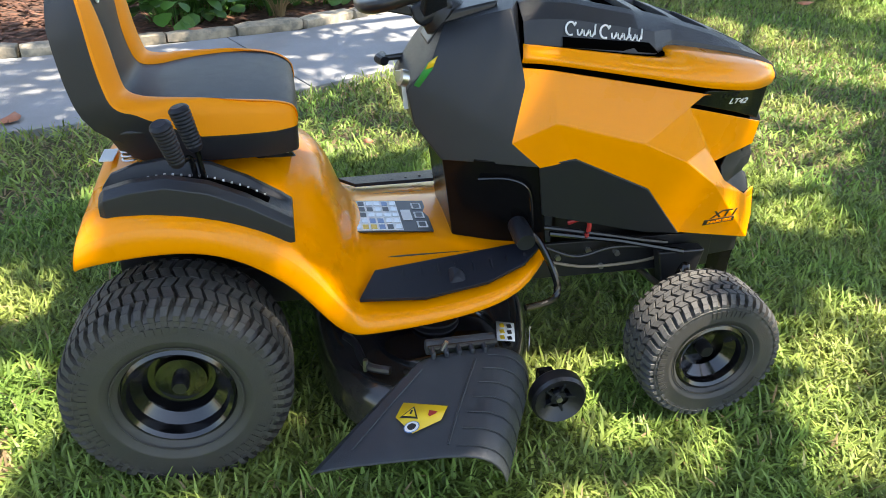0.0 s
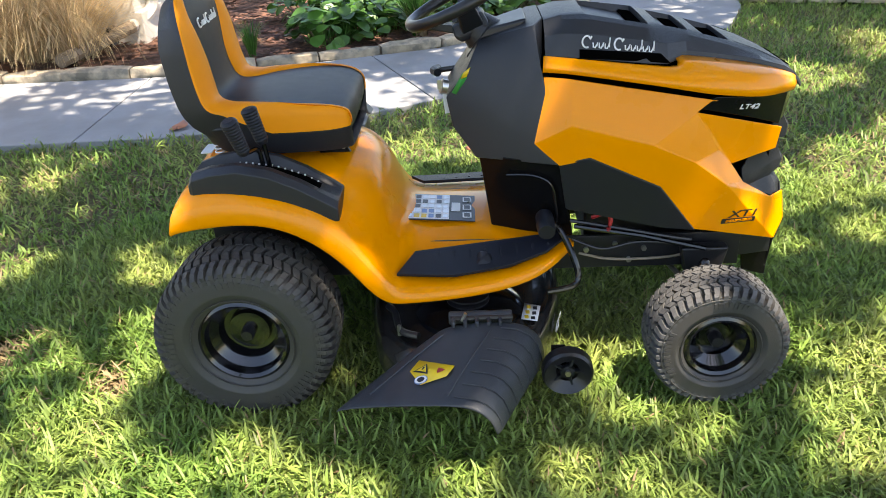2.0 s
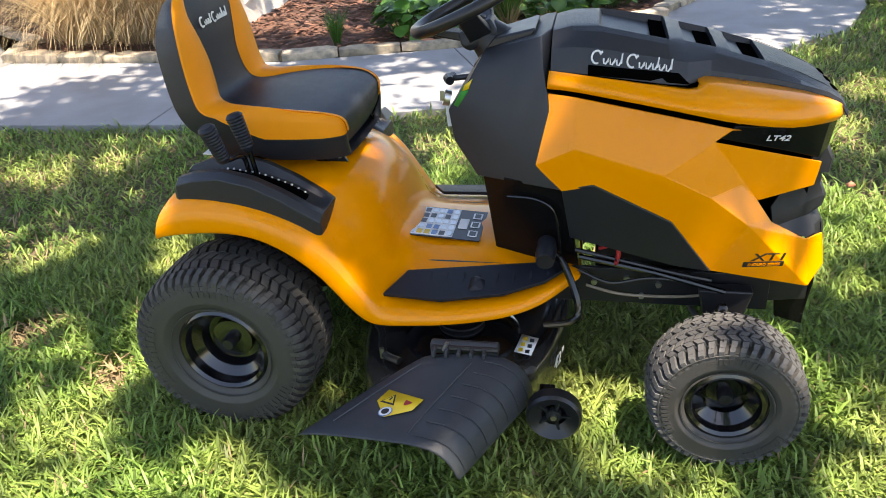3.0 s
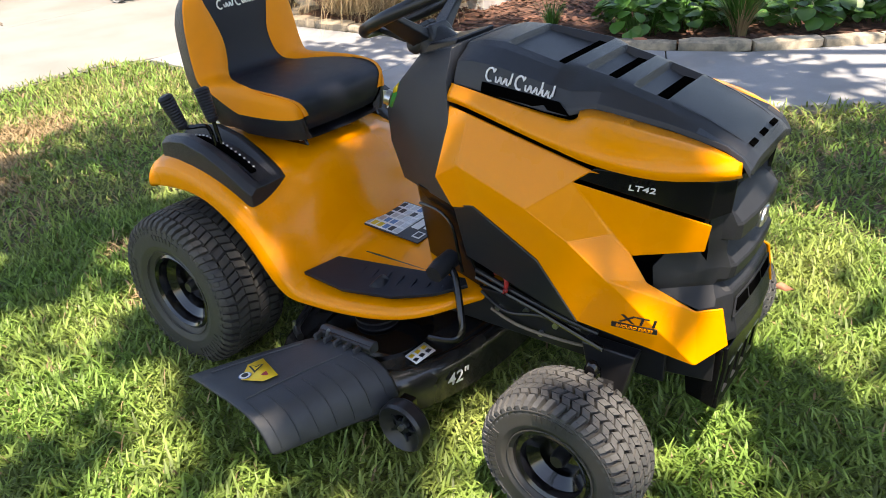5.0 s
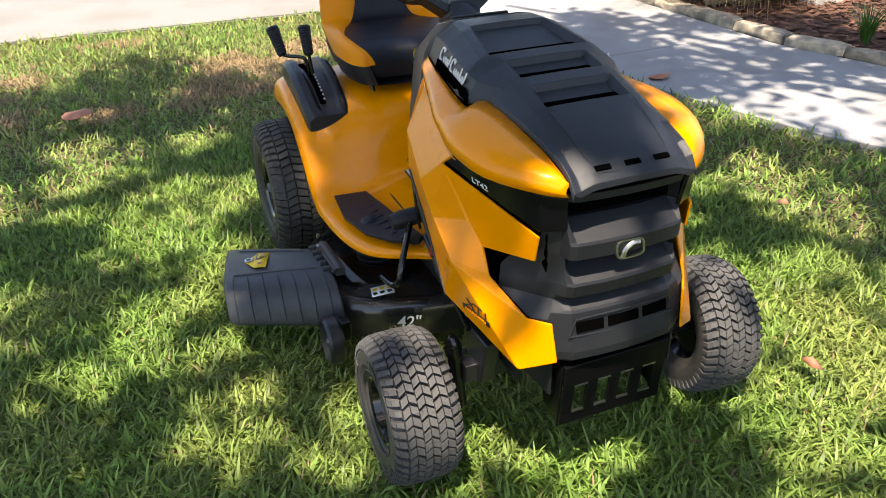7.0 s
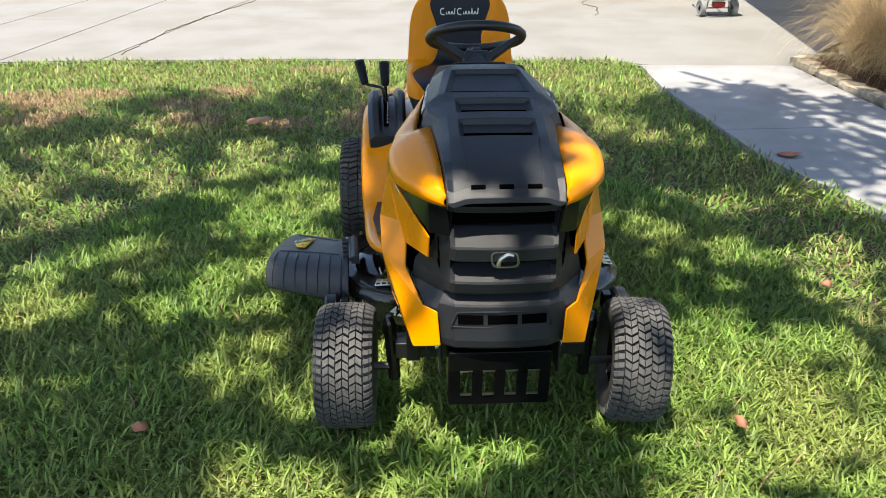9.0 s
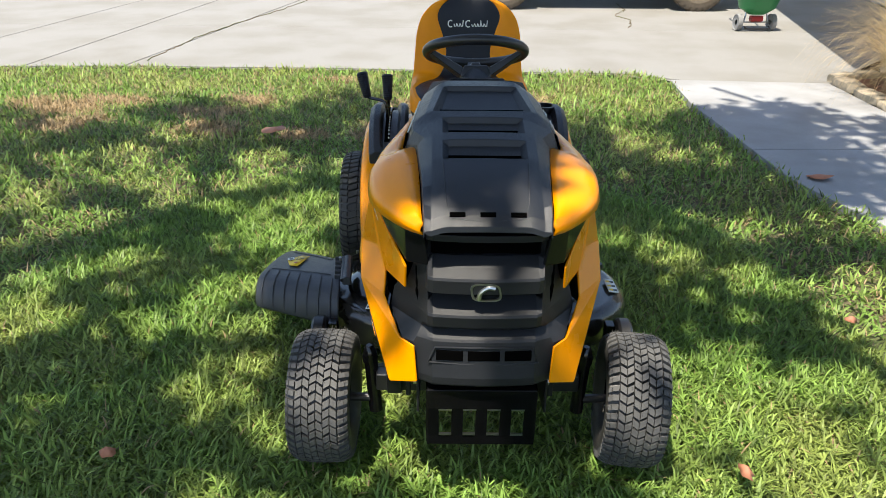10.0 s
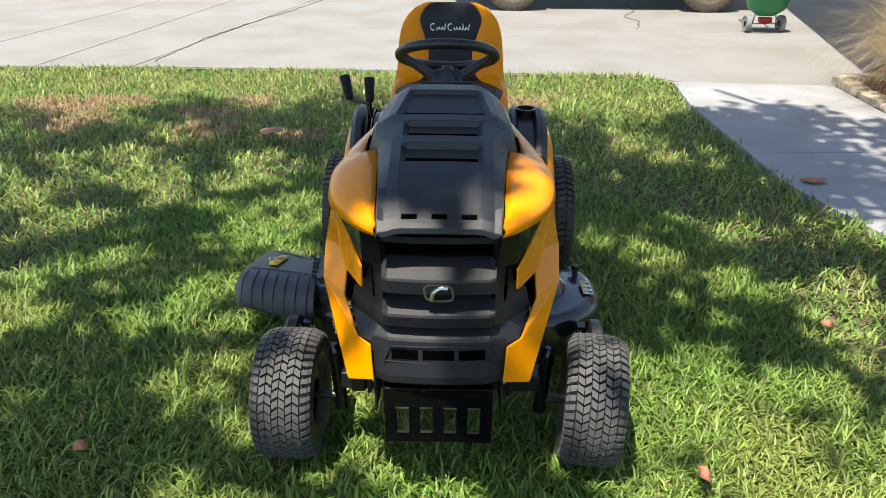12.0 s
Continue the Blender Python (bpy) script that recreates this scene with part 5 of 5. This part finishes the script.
def plants():
    for k, (x, y, s) in enumerate(((-3.15, 3.72, 1.0), (-2.72, 3.80, 1.05), (-2.40, 3.72, .8))):
        strap_clump("fountain_grass", (x, y, .02), int(1500 * s), 1.10 * s, .0055, FOUNTAIN, "dry straw-coloured fountain grass clump", 20 + k, spread=2.0)
    strap_clump("spider_plant", (.22, 3.98, .02), 260, .52, .014, LEAF, "green strap-leaved border grass tuft", 31, spread=1.0)
    strap_clump("spider_plant", (.24, 3.93, .02), 90, .36, .010, STRAW, "dried pale strap leaves under the tuft", 32, spread=1.25)
    strap_clump("grass_tuft", (-.98, 3.52, .02), 130, .30, .008, LEAF, "small green grass tuft in the mulch", 33, spread=.9)
    for k, (x, y, r) in enumerate(((-.45, 3.86, .30), (-.22, 4.12, .34), (.02, 4.42, .36), (-.35, 4.55, .38), (.55, 4.50, .34), (.95, 4.85, .30), (-.02, 4.85, .4), (-.7, 4.9, .4), (1.1, 5.5, .4), (.5, 5.3, .4))):
        broad_plant("groundcover_plant", (x, y, .02), 110, .115, r, .34, LEAF, "leafy green broad-leaved groundcover plant in mulch", 40 + k)
    for k, (x, y, h) in enumerate(((3.3, 5.9, 1.1), (4.1, 5.6, 1.2), (4.9, 5.3, 1.1), (5.7, 5.1, 1.2), (6.6, 4.8, 1.2), (3.7, 6.8, 1.6), (5.2, 6.3, 1.6), (6.6, 6.0, 1.6))):
        broad_plant("shrub", (x, y, .02), 420, .11, .55, h, LEAF, "dense dark green shrub behind the lawn", 60 + k)
        strap_clump("spider_plant", (x - .1, y - .55, .02), 120, .45, .010, STRAW, "dry pale border grass under the shrubs", 90 + k)
    # fallen leaves
    for k, (x, y, z, sz, rz) in enumerate(((-1.74, -1.15, .045, .19, 20), (-1.02, 1.96, .016, .13, 75), (1.38, .70, .045, .05, 10), (4.4, 3.9, .04, .12, 0), (1.32, -.99, .04, .05, 60), (-.28, 3.52, .05, .10, 200), (.6, 1.35, .05, .05, 130), (1.9, 1.1, .04, .045, 30))):
        g = random.Random(k)
        ring = [(math.cos(a) * (.40 + .28 * g.random()) * (1 + .25 * math.cos(a)), math.sin(a) * (.26 + .24 * g.random())) for a in (2 * math.pi * j / 14 for j in range(14))]
        verts = [(0, 0, .02)] + [(u * sz, v * sz, .18 * sz * (u * u) + .03 * sz * g.random()) for u, v in ring]
        ob = part("fallen_leaf", faces_bm(verts, [(0, 1 + j, 1 + (j + 1) % 14) for j in range(14)]), LEAF_DRY, None, angle=80, solid=.001)
        ob.matrix_basis = pose(x, y, z, g.uniform(-8, 8), g.uniform(-8, 8), rz)
        tagged(ob, "curled reddish-brown fallen leaf", "leaf", "fallen leaves")


def house():
    """The pale wall behind the bed with its downspout, and the garage side with an unseen slab that shades the
    driveway.
    """
    h = thing("house", "pale stucco house wall behind the flower bed", "house")
    part("wall", box_bm(-2.40, 6.2, .45, .70, 4.1, 1.0), STUCCO, h, bevel=.01)
    part("wall", box_bm(-7.6, 6.6, 1.45, 8.6, .3, 3.0), STUCCO, h, bevel=.01)
    # unseen slab, placed so its shadow edge falls across the driveway
    part("eaves", hull([(x, y, z) for x, y in ((-9.25, 4.32), (-2.90, 2.94), (-2.90, 7.0), (-9.25, 7.0)) for z in (2.95, 3.08)]), STUCCO, h, bevel=.01)
    part("plinth", box_bm(-2.03, 6.2, .14, .06, 4.1, .26), STUCCO, h, bevel=.01)
    ds = new("downspout")
    tagged(ds, "brown ribbed metal downspout with a ground extension", "downspout")
    pts = [(-2.0, 4.42, .98), (-2.0, 4.42, .36)]
    part("pipe", hull([(x + a * .035, y + b * .045, z) for x, y, z in pts for a in (-1, 1) for b in (-1, 1)]), STUCCO, ds, "pale painted upright pipe", bevel=.006)
    part("elbow", tube(smooth_path([(-2.0, 4.42, .40), (-2.0, 4.40, .28), (-2.04, 4.28, .20), (-2.10, 4.12, .165)], 4), .05, 10), STUCCO, ds)
    ext = part("extension", tube([(-2.08 - .27 * t, 4.18 - .80 * t, .17 - .09 * t) for t in np.linspace(0, 1, 6)], [.05] * 6, 8), PIPE, ds, "brown ribbed plastic extension")
    for k in range(16):
        t = k / 16
        part("ridge", tube([(-2.08 - .27 * (t + d), 4.18 - .80 * (t + d), .17 - .09 * (t + d)) for d in (0, .025)], .054, 8), PIPE, ext)
    part("strap", box_bm(-2.17, 3.92, .14, .02, .13, .14), BLACK_SATIN, ds)


def tree():
    # the tree stays unseen; its crown is shaped to dapple the lawn
    t = thing("shade_tree", "broad old tree whose crown shades the lawn", "tree", at=(7.6, 4.2, SOIL_Z))
    rng = random.Random(2)
    part("trunk", tube(smooth_path([(0, 0, 0), (.05, 0, 1.0), (-.1, .1, 2.2), (-.4, .2, 3.4), (-.9, .3, 4.4)]), [.42 - .008 * k for k in range(25)], 14), BARK, t)
    for tx, ty, tz in ((-8.2, -1.0, 7.0), (-7.0, -3.5, 7.2), (-3.0, -4.0, 7.0), (-5.0, .6, 8.0), (-8.8, -3.6, 6.8), (1.0, 1.5, 7.5)):
        mid = Vector((-.9 + (tx + .9) * .45, .3 + (ty - .3) * .45, 5.9))
        pts = smooth_path([(-.9, .3, 4.2), tuple(mid), (tx, ty, tz)])
        part("limb", tube(pts, [.11 - .007 * k for k in range(len(pts))], 8), BARK, t)
    g = np.random.default_rng(14)
    lean = np.array([SUN_TO.x, SUN_TO.y]) / SUN_TO.z
    V, T, base = [], [], 0
    for k in range(CLUMPS + 34):
        # where the clump's shade falls on the lawn, and the clump's height
        hx, hy, cz, r = g.uniform(-3.6, 5.2), g.uniform(-5.0, 6.0), g.uniform(4.8, 7.6), g.uniform(.25, .62)
        # the crown thins out towards the driveway and over the path
        thin = max(min(1, (-2.0 - (.25 if hy > 1.6 else 0) + .5 * math.sin(hy * 1.3) - hx) / .8), min(1, (hy - 1.7) / .5) * (.62 if hx < 1.8 else .40))
        # extra clumps, added out of view to keep the seat shaded
        if k >= CLUMPS:
            hx, hy, thin = g.uniform(-.1, .8), g.uniform(-.45, .35), 0
        # most clumps on the street side are dropped to let skylight in
        if k < CLUMPS and ((hx > 1.9 and hy < -1.0) or hy < -2.7 and hx > -.4) and g.random() < .9:
            continue
        if g.random() < thin or (k < CLUMPS and hy < -.4 and g.random() < .12):
            continue
        n = int(230 * r)
        c = np.array([hx + lean[0] * cz, hy + lean[1] * cz, cz])
        p = g.normal(0, .42, (n, 3)) * np.array([r, r, r * .6]) + c
        sx, sy = p[:, 0] - lean[0] * p[:, 2], p[:, 1] - lean[1] * p[:, 2]
        gap = np.zeros(n, dtype=bool)
        for gx, gy, gr in GAPS:
            d = np.hypot(sx - gx, sy - gy) / gr
            gap |= d < 1.12 + .35 * np.sin(9 * sx + 5 * gy) * np.sin(11 * sy + 7 * gx)
        p = p[~gap | (g.random(n) < .04)] - np.array([7.6, 4.2, SOIL_Z])
        n = len(p)
        if not n:
            continue
        a, b = g.uniform(0, 6.28, n), g.normal(0, .5, n)
        l = g.uniform(.06, .12, n)
        d = np.stack([np.cos(a) * np.cos(b), np.sin(a) * np.cos(b), np.sin(b)], 1)
        s = np.stack([-np.sin(a), np.cos(a), np.zeros(n)], 1) * (l * .38)[:, None]
        q = np.stack([p - d * l[:, None], p + s, p + d * l[:, None], p - s], 1)
        V.append(q.reshape(-1, 3))
        T.append(((np.arange(n) * 4 + base)[:, None, None] + np.array([[0, 1, 2], [0, 2, 3]])[None]).reshape(-1, 3))
        base += n * 4
    crown = triangles_object("crown", np.concatenate(V), np.concatenate(T), TREELEAF)
    crown.parent = t


def car():
    """A parked vehicle on the driveway, of which only the tyres and the underside come into view."""
    c = thing("parked_car", "dark parked pickup on muddy off-road tyres", "car", at=(-8.28, 2.02, 0))
    for sx in (.42, -1.25):
        for y in (-1.30, 1.30):
            w = new("wheel")
            w.parent = c
            w.matrix_basis = pose(sx, y, .375, 0, 0, 90)
            tagged(part("tread", tread(.385, .25, 26, 3), STONE_TYRE, w, angle=30), kind="stuff")
            part("tyre", lathe(tyre_profile(.385, .25, .22), 48), STONE_TYRE, w, "dusty brown off-road tyre", angle=40)
            part("rim", lathe([(.22, -.09), (.20, -.06), (.06, -.05), (.001, -.05), (.001, .05), (.22, .09)], 28), BLACK_SATIN, w)
    part("body", hull([(x, y, z) for x in (.42, -1.35) for y, z in ((-2.2, .55), (2.2, .55), (-2.2, .95), (2.2, .95))]), CAR_PAINT, c, bevel=.05)
    part("sill", box_bm(.35, 0, .40, .12, 1.7, .12), BLACK_SATIN, c, bevel=.02)
    part("cabin", hull([(.30, -1.0, .95), (.30, 1.1, .95), (-1.25, -1.0, .95), (-1.25, 1.1, .95), (.1, -.4, 1.6), (.1, .7, 1.6), (-1.05, -.4, 1.6), (-1.05, .7, 1.6)]), LENS, c, bevel=.03)


def spreader():
    s = thing("lawn_spreader", "green-hoppered walk-behind lawn spreader with grey wheels on the driveway", "spreader", at=(-6.2, 3.51, 0), rz=4)
    for sg in (-1, 1):
        w = part("wheel", lathe([(.03, -.02), (.075, -.02), (.085, -.028), (.092, -.024), (.092, .024), (.085, .028), (.075, .02), (.03, .02)], 28), GREY_PLASTIC, s, "grey plastic wheel")
        w.matrix_basis = pose(0, sg * .20, .092)
        part("leg", tube([(0, sg * .12, .20), (.02, sg * .14, .10), (0, sg * .14, .06)], .009, 8), STEEL, s)
    part("axle", tube([(0, -.19, .092), (0, .19, .092)], .008, 8), STEEL, s)
    part("foot_bar", tube(smooth_path([(.06, -.14, .05), (.11, -.12, .035), (.11, .12, .035), (.06, .14, .05)], 4), .009, 8), BLACK_SATIN, s)
    part("gear_case", box_bm(.02, 0, .135, .08, .14, .06), RED, s, "rusty red spinner housing", bevel=.01)
    n = 20
    rings = [[(rx * math.copysign(abs(math.cos(a)) ** .7, math.cos(a)), ry * math.copysign(abs(math.sin(a)) ** .7, math.sin(a)), z) for a in (2 * math.pi * k / n for k in range(n))] for rx, ry, z in ((.06, .09, .18), (.13, .20, .25), (.19, .25, .42), (.20, .26, .44))]
    part("hopper", loft(rings), GREEN_PLASTIC, s, "green plastic hopper", bevel=.004)
    part("handle", tube(smooth_path([(-.08, -.1, .2), (-.35, -.12, .6), (-.65, -.13, 1.0), (-.68, 0, 1.02), (-.65, .13, 1.0), (-.35, .12, .6), (-.08, .1, .2)], 4), .011, 8), STEEL, s)


STONE_TYRE = material("dusty_tyre", (0.10, 0.08, 0.06), 0.85, vary=0.3, scale=30, bump=.3, bump_scale=120)
CAR_PAINT = material("dark_car_paint", (0.02, 0.022, 0.028), 0.25, coat=.6, vary=.1)
GREY_PLASTIC = material("grey_plastic", (0.22, 0.22, 0.22), 0.5, vary=.15)
GREEN_PLASTIC = material("green_plastic", (0.02, 0.19, 0.06), 0.4, vary=.1)
CLUMPS = 900
# openings in the crown: where their sunlight meets the lawn, and how wide
GAPS = [(.91, -.29, .12), (.97, -.42, .13), (1.15, -.23, .10), (1.27, -.10, .12), (1.40, -.05, .13), (.95, -.82, .12), (1.12, -.80, .06), (1.41, -.71, .09), (1.20, -.61, .06), (.79, -.71, .07),
        (1.06, .82, .36), (1.28, .60, .19), (1.0, 1.10, .22), (1.37, 1.08, .32), (.82, .66, .13), (1.62, .66, .30), (1.75, 1.0, .28),
        (-.03, .82, .15), (-.20, .58, .12), (-.36, 1.34, .13), (.40, 1.61, .16), (.26, 1.50, .22), (.62, 1.52, .24), (.15, 1.15, .10),
        (.23, -1.68, .18), (.59, -1.54, .14), (.56, -1.23, .13), (.05, -1.45, .14), (-.44, -1.86, .18), (-.97, -1.14, .20), (-1.04, -1.70, .22), (-.75, -2.24, .28), (-1.3, -2.1, .25),
        (-.42, -.80, .22), (-.62, -.80, .17), (-.22, -.75, .15), (-.51, -.54, .17), (-.78, -.19, .15), (-.40, -.33, .13), (-.57, .41, .16), (-.47, -.03, .10), (-1.15, .36, .16), (-1.25, -.62, .16),
        (-1.40, 1.30, .15), (-1.75, 1.16, .20),
        (2.18, .47, .17), (2.52, 1.16, .35), (2.0, .93, .25), (3.59, 2.23, .36), (3.47, 3.09, .30), (2.6, 2.65, .30), (1.9, 1.9, .3), (2.9, 1.6, .25), (3.2, .7, .35), (1.93, -.10, .13), (1.59, -.50, .15), (1.64, -.24, .14), (1.51, -.69, .14), (2.5, -.5, .3), (2.2, -1.4, .35),
        (.10, -.74, .12), (.26, -.88, .12), (.46, -.95, .09), (-.02, -.62, .11), (-.52, -.45, .18), (-.35, -.62, .15), (-.15, -1.0, .12), (-.7, -1.5, .13), (.3, -1.3, .1), (-1.4, -1.2, .16),
        (.52, .05, .10), (.20, -.30, .10), (.06, .20, .12), (1.39, -.11, .12), (1.02, -.27, .14), (1.25, -.29, .12), (1.27, -.04, .14), (1.23, .29, .12), (1.10, .33, .08), (1.08, .42, .08)]
# and many small ones between the leaves
speck = random.Random(21)
GAPS += [(speck.uniform(-2.2, 2.4), speck.uniform(-2.6, 1.9), speck.uniform(.03, .085)) for _ in range(150)]
GAPS = [g for g in GAPS if not (.5 < g[0] < 1.22 and -.02 < g[1] < .40 and g[2] < .09)]
beds()
plants()
house()
car()
spreader()
tree()
lettering("series_marking", "ENDURO SERIES", .0105, facing((1.302, -.2660, .4245), (1.0, .212, -.03), (0, -.22, 1)), YELLOW, "small yellow letters on a dark bar")
part("series_bar", hull([tuple(facing((1.302, -.2640, .4245), (1.0, .212, -.03), (0, -.22, 1)) @ Vector((u, v, w))) for u in (-.047, .047) for v in (-.007, .007) for w in (-.002, .0006)]), BLACK_SATIN, tractor, "dark printed bar")


# ---------- controls on the dash ----------
def controls():
    bm = faces_bm([(.612, -.1265, .822), (.590, -.1235, .805), (.560, -.1125, .752), (.572, -.117, .748), (.600, -.1265, .790)], [(0, 1, 2, 3, 4)])
    dl = part("dash_label", bm, GREEN_PRINT, tractor, "green and yellow dash label", solid=.002, inside=(.7, 0, .7))
    part("label_field", faces_bm([(.612, -.1285, .822), (.592, -.1255, .806), (.585, -.1235, .790), (.602, -.1280, .797)], [(0, 1, 2, 3)]), LABEL_Y, dl, solid=.001, inside=(.7, 0, .7))
    key = part("key_switch", disc((.540, -.085, .762), (-1, -.2, .3), .020, .016), STEEL, tractor, "round chrome ignition switch")
    part("key", box_bm(.528, -.087, .768, .012, .004, .026), STEEL, key, bevel=.001)
    part("key_tag", hull([(.535, -.092, .745), (.545, -.088, .745), (.540, -.095, .690), (.552, -.090, .690), (.537, -.089, .746)]), WHITE, key)
    th = part("throttle_lever", tube([(.58, .10, .765), (.535, .10, .760), (.512, .10, .758)], .008, 10), BLACK_SATIN, tractor, "black throttle lever")
    part("knob", tube([(.518, .075, .758), (.508, .10, .758), (.518, .125, .758)], [.012, .014, .012], 10), BLACK_MATTE, th)
    part("fender_latch", hull([(.262, .20, .615), (.300, .20, .60), (.262, .27, .615), (.300, .27, .60), (.280, .20, .634), (.280, .25, .630)]), GREY_PLASTIC, tractor, bevel=.004)


controls()
